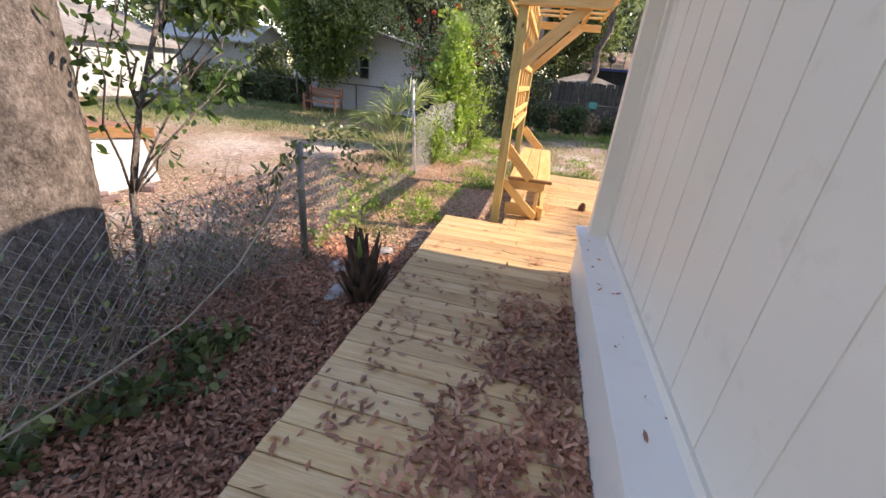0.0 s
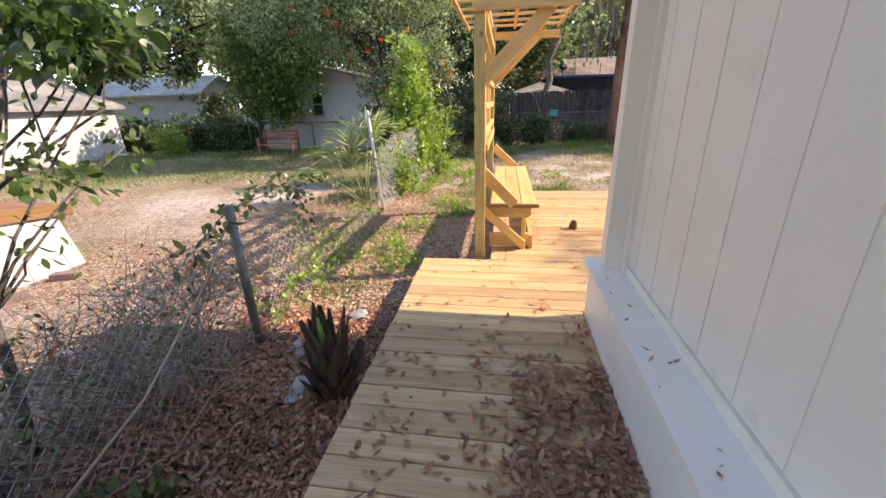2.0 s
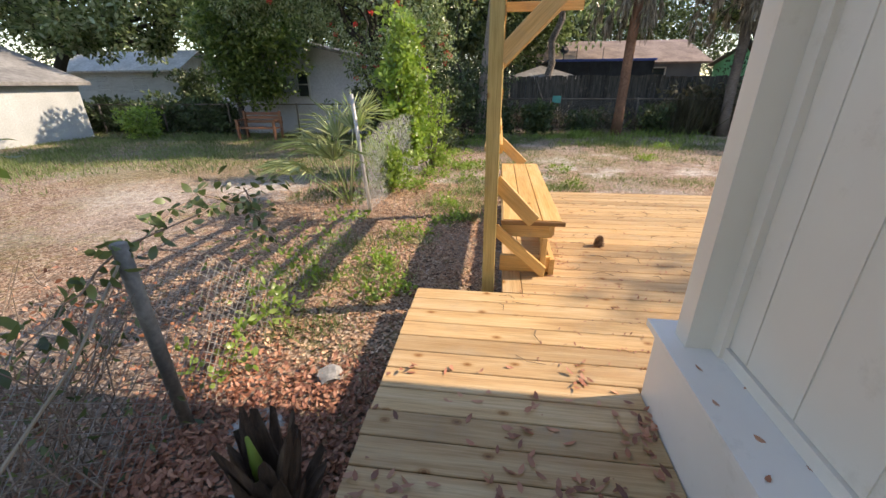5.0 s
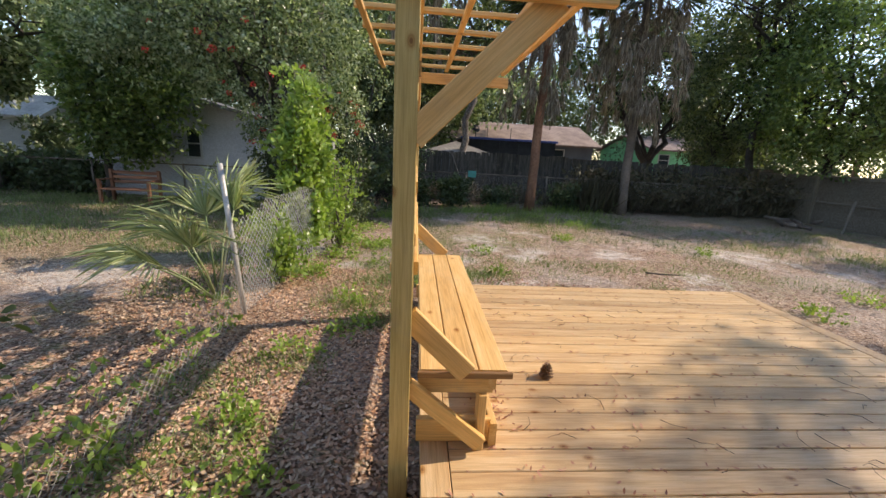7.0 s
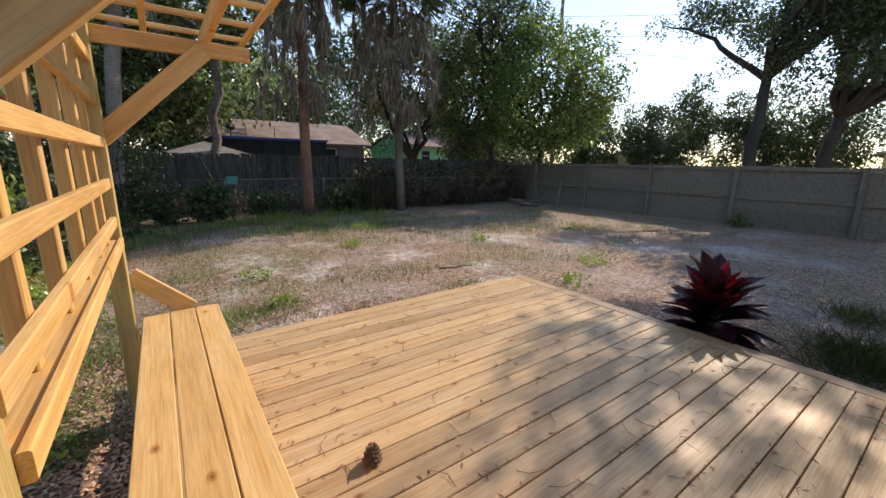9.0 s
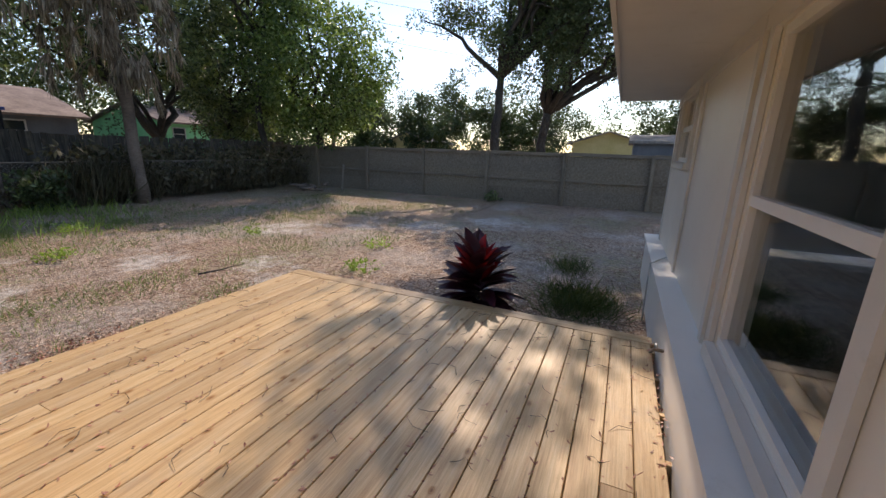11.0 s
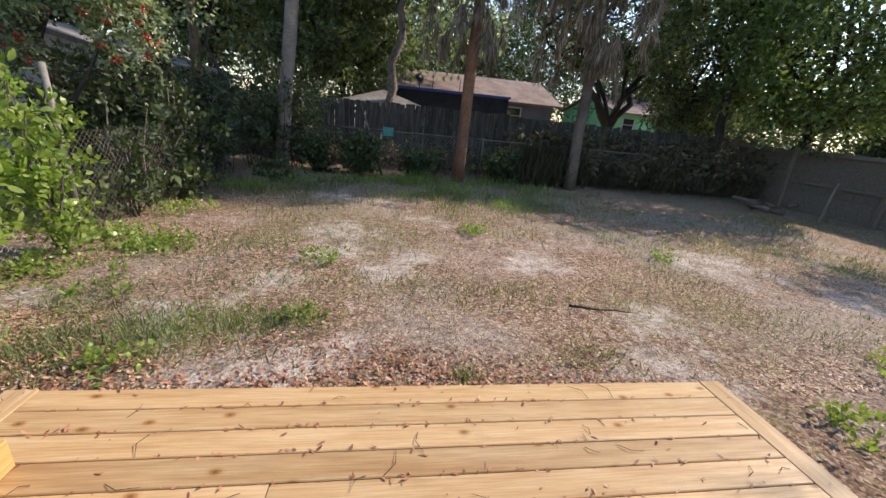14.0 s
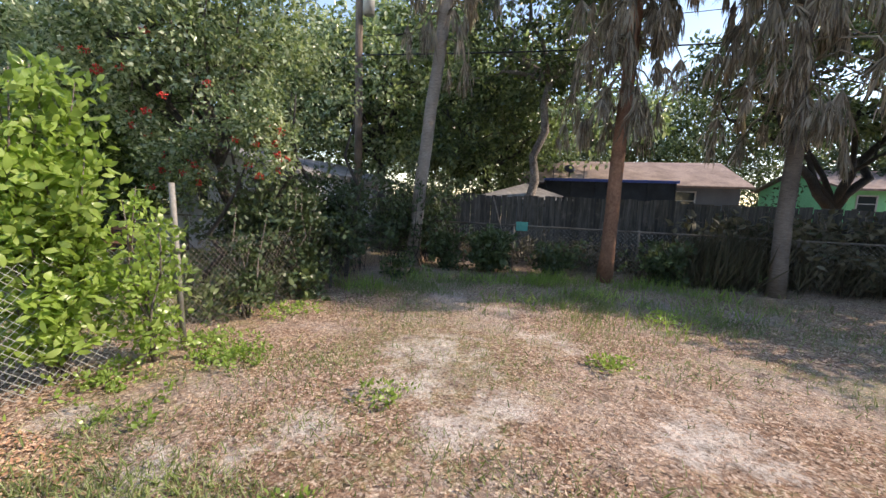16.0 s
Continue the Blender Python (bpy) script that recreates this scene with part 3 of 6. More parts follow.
OAKBARK = bark("oak_bark", (0.055, 0.046, 0.04), (0.2, 0.176, 0.16), (0.4, 0.365, 0.34), (5, 5, 3.4), 1.0, True)
PALEBARK = bark("pale_palm_bark", (0.17, 0.14, 0.12), (0.29, 0.25, 0.22), (0.42, 0.375, 0.34), (3, 3, 14))
PALMBARK = bark("palm_bark", (0.1, 0.075, 0.06), (0.19, 0.15, 0.125), (0.28, 0.235, 0.2), (3, 3, 14))
REDBARK = bark("reddish_bark", (0.14, 0.065, 0.04), (0.26, 0.13, 0.08), (0.36, 0.2, 0.13), (6, 6, 5))
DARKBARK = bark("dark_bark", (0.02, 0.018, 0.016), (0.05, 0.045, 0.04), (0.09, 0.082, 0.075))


def tree(label, base, fork, crown, radii, n, per, size, bark_mat, leaf_mat, r=0.2, limbs=6, spread=0.5, name="tree", gap=0.35):
    """A tapered trunk with limbs that reach into a crown of leaf clumps."""
    t = thing(name, label, "tree", base)
    s = Shape()
    trunk = bend(base, fork, 7, 0.03)
    s.add(tube(trunk, [r * (1.25 if i == 0 else 1.0 - 0.05 * i) for i in range(8)], 10, 0.06))
    centres = cloud(crown, radii, n, gap)
    for i in range(limbs):
        tip = Vector(centres[(i * 7) % n])
        path = bend(fork, tip, 6, 0.1, 0.2)
        s.add(tube(path, [r * 0.55 * (1 - 0.14 * k) for k in range(7)], 7, 0.05))
        for j in range(3):
            q = Vector(centres[(i * 7 + j + 1) % n])
            s.add(tube(bend(path[3 + j % 3], q, 4, 0.12), [r * 0.2 * (1 - 0.2 * k) for k in range(5)], 5))
    put("trunk", s.mesh("trunk", bark_mat, True), t)
    p, w = clumps(centres, rng.uniform(0.5, 1.0, n) * spread, per)
    put("crown", leaf_data("crown", p, w, rng.uniform(0.7, 1.2, len(p)) * size, rng.uniform(0.7, 1.2, len(p)) * size * 0.55, leaf_mat), t)
    return t


def woods(label, centres, spread, per, size, mat):
    """A far thicket as one mass of leaf clumps."""
    p, w = clumps(centres, spread, per)
    ob = put("far_trees", leaf_data("far_trees", p, w, rng.uniform(0.7, 1.3, len(p)) * size, rng.uniform(0.6, 1.1, len(p)) * size * 0.6, mat))
    return tagged(ob, label, "trees", kind="stuff")


# ---- back fences ----
random.seed(11)


def link_mesh(points, heights, cell=0.075, wire=0.0016):
    """Woven fence wire along a ground line: zigzag strands from the ground up to the given heights."""
    v, f = [], []
    pts = [Vector(p) for p in points]
    lengths = [(b - a).length for a, b in zip(pts, pts[1:])]
    total = sum(lengths)

    def on(d):
        for i, ln in enumerate(lengths):
            if d <= ln or i == len(lengths) - 1:
                t = d / ln
                return pts[i].lerp(pts[i + 1], t), heights[i] + (heights[i + 1] - heights[i]) * (t * t * (3 - 2 * t))
            d -= ln

    half = cell / 2
    for k in range(int(total / half) - 1):
        line = []
        j = 0
        while True:
            d = half * k + half * ((j + k) % 2)
            p, h = on(d)
            z = j * half
            if z > h:
                break
            sway = 0.03 * noise.noise(Vector((d * 1.7, z * 2, 1.0)))
            line.append(p + Vector((sway, sway * 0.4, z)))
            j += 1
        for a, b in zip(line, line[1:]):
            m = len(v)
            along = (b - a).normalized()
            out = Vector((along.y, -along.x, 0)).normalized() * wire
            rise = along.cross(out)
            for q in (a, b):
                v += [q + out, q - out * 0.5 + rise * 0.87, q - out * 0.5 - rise * 0.87]
            f += [(m + i, m + (i + 1) % 3, m + 3 + (i + 1) % 3, m + 3 + i) for i in range(3)]
    return v, f


def pipe(name, p0, p1, r, mat, parent, label=""):
    return put(name, data(name, *tube([p0, Vector(p0).lerp(Vector(p1), 0.5), p1], [r, r, r], 10), mat, True), parent, label)


G = GROUND
# wire of the near run, its grey lowered for the house shade
SHADEWIRE = plain("weathered_shaded_wire", (0.25, 0.24, 0.225), (0.4, 0.385, 0.36), 0.55, 4.0, 60, 0.1, 0.2)
POSTGREY = plain("grey_post_steel", (0.15, 0.148, 0.135), (0.28, 0.27, 0.245), 0.7, 5.0, 50, 0.3, 0.2)
west = thing("chain_link_fence", "old sagging chain-link fence with leaning grey steel posts", "fence", (-1.3, 0.69, G))
line = [(-1.24, -4.5, G), (-1.27, -1.5, G), (-1.29, 0.69, G), (-1.34, 2.2, G), (-1.4, 3.4, G), (-1.46, 4.28, G), (-1.42, 5.2, G), (-1.2, 7.53, G), (-1.15, 10.5, G), (-1.1, 13.5, G)]
high = [0.95, 0.92, 0.88, 0.26, 0.32, 0.98, 1.12, 1.15, 1.15, 1.1]
# one mesh in three tones: near shade, full sun, deep shade
put("wire_mesh", data("wire_mesh", *link_mesh(line[:6], high[:6]), SHADEWIRE), west, "sagging grey woven wire mesh")
put("wire_mesh", data("wire_mesh", *link_mesh(line[5:8], high[5:8], 0.075, 0.0022), STEEL), west, "upright galvanised wire mesh in a light sunlit tone")
put("wire_mesh", data("wire_mesh", *link_mesh(line[7:], high[7:], 0.075, 0.0018), DARKSTEEL), west, "wire mesh in a dark tone for shade")
for p0, p1, r in (((-1.298, 0.697, G - 0.1), (-1.252, 0.63, 0.8), 0.03), ((-1.46, 4.28, G - 0.1), (-1.56, 4.2, 1.26), 0.024), ((-1.19, 7.53, G - 0.1), (-1.24, 7.53, 1.55), 0.03), ((-1.27, -2.6, G - 0.1), (-1.3, -2.62, 0.8), 0.03), ((-1.12, 10.5, G - 0.1), (-1.12, 10.5, 1.0), 0.03)):
    # the thin post takes lighter steel because it stands in sun
    pipe("fence_post", p0, p1, r, STEEL if r < 0.025 else POSTGREY, west)
back = thing("chain_link_fence", "grey chain-link fence with a steel top rail before the board fence", "fence", (4.6, 13.9, G))
put("wire_mesh", data("wire_mesh", *link_mesh([(-1.1, 13.9, G), (13.5, 13.9, G)], [1.05, 1.05], 0.1, 0.0013), STEEL), back)
# rail given the dark steel to carry the shade at the back
pipe("top_rail", (-1.1, 13.9, 0.87), (13.5, 13.9, 0.84), 0.02, DARKSTEEL, back)
for x in (-1.1, 1.9, 4.75, 7.8, 10.8):
    pipe("fence_post", (x, 13.92, G), (x + random.uniform(-0.03, 0.03), 13.92, 0.9), 0.025, DARKSTEEL, back)
pipe("leaning_pole", (1.98, 13.2, G), (1.35, 13.9, 1.55), 0.022, GREYWOOD, back, "thin grey leaning pole")

boards = thing("board_fence", "tall dark weathered wooden picket fence, darker for shade", "fence", (5, 15.3, G))
x = -2.45
while x < 14.3:
    h = 1.6 + 0.03 * noise.noise(Vector((x, 0, 0))) + random.uniform(-0.03, 0.02) - (0.06 if x > 6 else 0)
    bar("picket", (x, 15.3 + random.uniform(-0.008, 0.008), G - 0.05), (x + random.uniform(-0.012, 0.012), 15.3, h), 0.138, 0.02, GREYWOOD, boards, up=(0, 1, 0))
    x += 0.146
for z in (0.15, 0.75, 1.35):
    bar("fence_rail", (-2.5, 15.34, z), (14.3, 15.34, z), 0.04, 0.09, GREYWOOD, boards)

side_fence = thing("panel_fence", "grey weathered wooden panel fence with square posts and top rail", "fence", (13.75, 3, G))
ys = [15.3, 12.9, 10.45, 8.0, 5.6, 3.05, 0.6, -1.85, -4.3]
for i, y in enumerate(ys):
    lean = random.uniform(-0.04, 0.04)
    bar("fence_post", (13.68, y, G - 0.05), (13.68, y + lean, 1.5 - 0.012 * i), 0.1, 0.1, FENCEGREY, side_fence, up=(1, 0, 0))
for a, b in zip(ys, ys[1:]):
    zz = G - 0.02
    for i in range(3):
        put("fence_panel", Shape().box(13.75 + 0.008 * (i % 2), 13.79, b, a, zz, zz + 0.523).mesh("fence_panel", FENCEGREY), side_fence)
        zz += 0.52
    bar("fence_rail", (13.72, b, 1.37), (13.72, a, 1.39), 0.07, 0.1, FENCEGREY, side_fence)
    bar("fence_rail", (13.72, b, 0.57), (13.72, a, 0.57), 0.03, 0.06, FENCEGREY, side_fence)

# ---- neighbouring houses ----
SHINGLE = plain("brown_shingles", (0.2, 0.145, 0.125), (0.33, 0.25, 0.215), 0.9, 1.2, 9, 0.6)
GREYROOF = plain("grey_shingles", (0.16, 0.155, 0.15), (0.3, 0.29, 0.275), 0.9, 1.0, 8, 0.6)
# white gable wall; the blue of its shade is mixed into the colour
SHADEWALL = plain("shaded_white_wall", (0.5, 0.53, 0.58), (0.58, 0.6, 0.65), 0.7, 1.0, 30, 0.1)
WHITEWALL = plain("white_stucco", (0.43, 0.45, 0.445), (0.54, 0.56, 0.555), 0.8, 1.0, 30, 0.2)
GREENWALL = plain("mint_wall", (0.2, 0.62, 0.3), (0.25, 0.7, 0.36), 0.7, 1.0, 30, 0.1)
YELLOW = plain("yellow_wall", (0.6, 0.5, 0.22), (0.68, 0.57, 0.28), 0.7, 1.0, 30, 0.1)
SLATE = plain("slate_wall", (0.1, 0.12, 0.145), (0.15, 0.17, 0.2), 0.8, 1.0, 30, 0.1)
SCREEN = plain("dark_screen", (0.012, 0.014, 0.018), (0.03, 0.033, 0.04), 0.7, 2.0, 40, 0.1)
BLUETARP = plain("blue_trim", (0.03, 0.07, 0.3), (0.05, 0.1, 0.4), 0.5, 2.0, 40, 0.1)
GLASS, gnt, gb = shader("window_glass", 0.04)
gb.inputs["Base Color"].default_value = (0.03, 0.04, 0.045, 1)
gb.inputs["Specular IOR Level"].default_value = 0.8


def gable_house(label, x0, x1, y0, y1, base, eave_z, ridge_z, wall, roof_mat, ridge_along="y", over=0.35, openings=(), name="house"):
    """A house with four walls, a pitched roof with overhang and framed windows let into the wall."""
    h = thing(name, label, "house", ((x0 + x1) / 2, (y0 + y1) / 2, base))
    t = 0.15
    for lim in ((x0, x1, y0, y0 + t), (x0, x1, y1 - t, y1), (x0, x0 + t, y0 + t, y1 - t), (x1 - t, x1, y0 + t, y1 - t)):
        put("wall", Shape().box(*lim, base, eave_z).mesh("wall", wall), h)
    xm, ym = (x0 + x1) / 2, (y0 + y1) / 2
    if ridge_along == "y":
        for y in (y0, y1 - t):
            put("gable_wall", data("gable_wall", *([(x0, y, eave_z), (x1, y, eave_z), (xm, y, ridge_z), (x0, y + t, eave_z), (x1, y + t, eave_z), (xm, y + t, ridge_z)], [(0, 1, 2), (3, 5, 4), (0, 2, 5, 3), (1, 4, 5, 2), (0, 3, 4, 1)]), wall), h)
        sl = (ridge_z - eave_z) / (xm - x0)
        ends = [((x0 - over, eave_z - sl * over), (xm, ridge_z)), ((xm, ridge_z), (x1 + over, eave_z - sl * over))]
        r = Shape()
        for (a, za), (b, zb) in ends:
            p = [(a, y0 - over, za), (b, y0 - over, zb), (b, y1 + over, zb), (a, y1 + over, za)]
            r.add(([*p, *[(x, y, z + 0.1) for x, y, z in p]], [(0, 3, 2, 1), (4, 5, 6, 7), (0, 1, 5, 4), (1, 2, 6, 5), (2, 3, 7, 6), (3, 0, 4, 7)]))
    else:
        for x in (x0, x1 - t):
            put("gable_wall", data("gable_wall", *([(x, y0, eave_z), (x, y1, eave_z), (x, ym, ridge_z), (x + t, y0, eave_z), (x + t, y1, eave_z), (x + t, ym, ridge_z)], [(0, 2, 1), (3, 4, 5), (0, 3, 5, 2), (1, 2, 5, 4), (0, 1, 4, 3)]), wall), h)
        sl = (ridge_z - eave_z) / (ym - y0)
        r = Shape()
        for (a, za), (b, zb) in (((y0 - over, eave_z - sl * over), (ym, ridge_z)), ((ym, ridge_z), (y1 + over, eave_z - sl * over))):
            p = [(x0 - over, a, za), (x1 + over, a, za), (x1 + over, b, zb), (x0 - over, b, zb)]
            r.add(([*p, *[(x, y, z + 0.1) for x, y, z in p]], [(0, 3, 2, 1), (4, 5, 6, 7), (0, 1, 5, 4), (1, 2, 6, 5), (2, 3, 7, 6), (3, 0, 4, 7)]))
    put("roof", r.mesh("roof", roof_mat), h)
    for side_name, a, b, z0, z1 in openings:
        if side_name == "front":
            fr = Shape().box(a - 0.06, b + 0.06, y0 - 0.04, y0 - 0.003, z0 - 0.06, z0).box(a - 0.06, b + 0.06, y0 - 0.04, y0 - 0.003, z1, z1 + 0.06)
            fr.box(a - 0.06, a, y0 - 0.04, y0 - 0.003, z0, z1).box(b, b + 0.06, y0 - 0.04, y0 - 0.003, z0, z1).box(a, b, y0 - 0.03, y0 - 0.012, (z0 + z1) / 2 - 0.02, (z0 + z1) / 2 + 0.02)
            gl = Shape().box(a, b, y0 - 0.012, y0 - 0.004, z0, z1)
        else:
            fr = Shape().box(x1 + 0.003, x1 + 0.04, a - 0.06, b + 0.06, z0 - 0.06, z0).box(x1 + 0.003, x1 + 0.04, a - 0.06, b + 0.06, z1, z1 + 0.06)
            fr.box(x1 + 0.003, x1 + 0.04, a - 0.06, a, z0, z1).box(x1 + 0.003, x1 + 0.04, b, b + 0.06, z0, z1)
            gl = Shape().box(x1 + 0.004, x1 + 0.012, a, b, z0, z1)
        w = put("window", gl.mesh("window", GLASS), h)
        put("window_frame", fr.mesh("window_frame", WHITEWALL), w)
    return h


gable_house("white gabled house in a blue-grey shade tone beyond the chain-link fence", -9.4, -3.75, 12.9, 20, -0.3, 1.98, 2.66, SHADEWALL, GREYROOF, "y", 0.25, [("front", -6.55, -6.2, 1.0, 1.75)])
gable_house("white building with a tall gable beside the garage", -19, -12.4, -2.0, 6.8, -0.5, 2.5, 3.9, WHITEWALL, GREYROOF, "x", 0.25)
gable_house("low white stucco garage with a grey debris-strewn roof", -18.6, -13.4, 7.1, 11.4, -0.5, 1.5, 2.5, WHITEWALL, GREYROOF, "y", 0.25, name="garage")
PALEROOF = plain("pale_roof", (0.42, 0.41, 0.38), (0.58, 0.57, 0.53), 0.8, 1.0, 8, 0.4)
white_house = gable_house("small white clapboard house with a pale roof", -25, -17.6, 21.0, 24.6, -0.4, 2.25, 3.2, WHITEWALL, PALEROOF, "x", 0.3, [("front", -22.9, -22.1, 1.1, 1.9), ("front", -20.6, -19.7, 1.1, 1.9)])
for i in range(20):
    bar("clapboard", (-25.02, 20.985, -0.3 + 0.125 * i), (-17.58, 20.985, -0.3 + 0.125 * i), 0.02, 0.118, WHITEWALL, white_house, up=(0, 0.16, 1))
gable_house("low slate-coloured house with a brown shingled roof", 1.0, 11.4, 25.5, 33, -0.3, 2.45, 3.75, SLATE, SHINGLE, "x", 0.4, [("front", 8.6, 9.5, 1.3, 2.1)])
gable_house("mint green house with a white-framed window and tan roof", 16.4, 24.7, 27, 35, -0.3, 2.55, 3.6, GREENWALL, SHINGLE, "x", 0.35, [("front", 16.8, 17.5, 1.5, 2.2), ("front", 19.2, 20.0, 1.6, 2.2)])
gable_house("pale yellow house with a grey roof beyond the panel fence", 30, 37, 0.2, 4.8, -0.3, 2.1, 2.8, YELLOW, GREYROOF, "x", 0.35, [])
gable_house("grey shed with a low roof behind the panel fence", 19, 23, -1.5, 1.1, -0.3, 1.9, 2.2, SLATE, GREYROOF, "y", 0.2, name="shed")
gable_house("tan house with a grey roof behind the corner trees", 31, 36, 16.5, 20.5, -0.3, 1.9, 2.7, YELLOW, GREYROOF, "x", 0.3)

porch = thing("screened_porch", "dark screened pool enclosure with a blue-edged flat roof", "porch", (6, 22.5, G))
put("screen_wall", Shape().box(2.6, 7.6, 21.8, 21.9, -0.3, 2.35).box(7.5, 7.6, 21.9, 25.3, -0.3, 2.35).box(2.6, 2.7, 21.9, 25.3, -0.3, 2.35).mesh("screen_wall", SCREEN), porch)
put("porch_roof", Shape().box(2.5, 7.7, 21.7, 25.3, 2.35, 2.42).mesh("porch_roof", SLATE), porch)
put("roof_edge", Shape().box(2.5, 7.7, 21.66, 21.7, 2.33, 2.44).mesh("roof_edge", BLUETARP), porch, "blue roof edge")
for x in np.linspace(2.6, 7.6, 6):
    bar("frame_post", (x, 21.76, -0.3), (x, 21.76, 2.33), 0.05, 0.05, SCREEN, porch)
for x in (2.9, 4.3, 5.7):
    bar("roof_pipe", (x, 24.2, 2.42), (x, 24.2, 3.15), 0.03, 0.03, SCREEN, porch)
dish = thing("satellite_dish", "small dark satellite dish on a roof mast", "dish", (3.65, 24.5, 2.42))
ring = [(0.28 * r * math.cos(a), -0.12 * (1 - r * r), 0.22 * r * math.sin(a)) for r in (0.33, 0.66, 1.0) for a in np.linspace(0, 2 * math.pi, 13)[:-1]]
fac = [(12 * j + i, 12 * j + (i + 1) % 12, 12 * j + 12 + (i + 1) % 12, 12 * j + 12 + i) for j in range(2) for i in range(12)]
put("bowl", data("bowl", ring, fac, SCREEN, True), dish, m=pose(3.65, 24.5, 3.05, -25, 0, 25))
bar("mast", (3.65, 24.55, 2.42), (3.65, 24.55, 3.05), 0.04, 0.04, SCREEN, dish)
tent = thing("garden_tent", "pale grey low canopy roof behind the board fence", "canopy", (1.8, 18, G))
put("canopy", data("canopy", [(0.2, 17, 1.5), (3.6, 17, 1.5), (3.6, 19.5, 1.5), (0.2, 19.5, 1.5), (1.9, 18.2, 2.05)], [(0, 1, 4), (1, 2, 4), (2, 3, 4), (3, 0, 4), (3, 2, 1, 0)], GREYROOF), tent)
for x, y in ((0.25, 17.05), (3.55, 17.05), (3.55, 19.45), (0.25, 19.45)):
    bar("canopy_leg", (x, y, G), (x, y, 1.52), 0.04, 0.04, STEEL, tent)

yard_bench = thing("garden_bench", "reddish brown slatted wooden garden bench", "bench", (-7.3, 11.3, -0.25))
REDWOOD = wood("red_brown_wood", ((0.2, 0.085, 0.05), (0.28, 0.13, 0.08), (0.34, 0.18, 0.11)), 0.7, 0.3, False)
for x in (-7.85, -6.65):
    for y in (11.1, 11.55):
        bar("bench_leg", (x, y, -0.27), (x, y, 0.62 if y > 11.3 else 0.35), 0.07, 0.07, REDWOOD, yard_bench, up=(0, 1, 0))
    bar("armrest", (x, 11.05, 0.37), (x, 11.58, 0.37), 0.08, 0.03, REDWOOD, yard_bench)
for i in range(4):
    bar("seat_slat", (-7.9, 11.1 + i * 0.12, 0.13), (-6.6, 11.1 + i * 0.12, 0.13), 0.09, 0.03, REDWOOD, yard_bench)
for i in range(3):
    bar("back_slat", (-7.9, 11.57, 0.3 + i * 0.12), (-6.6, 11.57, 0.3 + i * 0.12), 0.03, 0.08, REDWOOD, yard_bench)
nfence = thing("chain_link_fence", "low dark chain-link fence across the neighbouring yard", "fence", (-10, 12.5, G))
put("wire_mesh", data("wire_mesh", *link_mesh([(-19, 12.4, -0.25), (-1.2, 12.5, -0.25)], [1.0, 1.0], 0.14, 0.002), DARKSTEEL), nfence)
pipe("top_rail", (-19, 12.4, 0.77), (-1.2, 12.5, 0.77), 0.02, DARKSTEEL, nfence)
for x in np.arange(-19, -1, 2.5):
    pipe("fence_post", (x, 12.45, -0.3), (x, 12.45, 0.8), 0.03, DARKSTEEL, nfence)

# ---- trees ----
random.seed(21)
rng = np.random.default_rng(21)
near = thing("tree", "thick grey-barked oak trunk standing against the fence", "tree", (-1.8, -0.8, G))
line = [Vector(q) for q in ((-1.76, -0.78, -0.4), (-1.8, -0.8, -0.1), (-1.84, -0.79, 0.25), (-1.85, -0.74, 0.8), (-1.85, -0.7, 1.4), (-1.88, -0.64, 2.4), (-2.05, -0.72, 4.2))]
girth = [0.38, 0.33, 0.285, 0.27, 0.265, 0.255, 0.21]
rings = [(line[i].lerp(line[i + 1], k / 14), girth[i] + (girth[i + 1] - girth[i]) * k / 14) for i in range(6) for k in range(14)]
v, f = tube([q for q, r in rings], [r for q, r in rings], 48)
for i, q in enumerate(v):
    c = rings[i // 48][0]
    d = (q - c) * (0.05 * noise.noise(q * 3.0) + 0.05 * noise.noise(Vector((q.x * 16, q.y * 16, q.z * 7))) + 0.025 * noise.noise(q * 34))
    v[i] = q + d
s = Shape().add((v, f))
s.add(tube(bend((-1.86, -0.65, 3.2), (-0.6, 0.8, 5.2), 6, 0.08), [0.14, 0.12, 0.1, 0.09, 0.07, 0.05, 0.03], 8))
s.add(tube(bend((-1.86, -0.65, 3.2), (-3.4, 0.6, 5.4), 6, 0.08), [0.14, 0.12, 0.1, 0.09, 0.07, 0.05, 0.03], 8))
put("trunk", s.mesh("trunk", OAKBARK, True), near)
p, w = clumps(cloud((-1.6, 0.2, 5.4), (2.6, 2.2, 1.0), 44), 0.5, 80)
put("crown", leaf_data("crown", p, w, 0.08, 0.04, OAKLEAF), near)

SAPLEAF = leafy("sapling_leaves", ((0.0288, 0.06, 0.021), (0.0624, 0.12, 0.033), (0.1344, 0.2, 0.06)), 0.4, 0.4)
sap = thing("sapling", "slender grey sapling with broad green leaves by the fence", "tree", (-1.9, -0.25, G))
stem = [(-1.9, -0.3, -0.25), (-1.9, -0.24, 0.1), (-1.9, -0.2, 0.5), (-1.92, -0.02, 1.0), (-1.9, 0.27, 1.65), (-1.86, 0.33, 2.3), (-1.8, 0.36, 2.9)]
put("trunk", data("trunk", *tube(stem, [0.026, 0.024, 0.021, 0.018, 0.015, 0.011, 0.006], 8, 0.08), OAKBARK, True), sap)
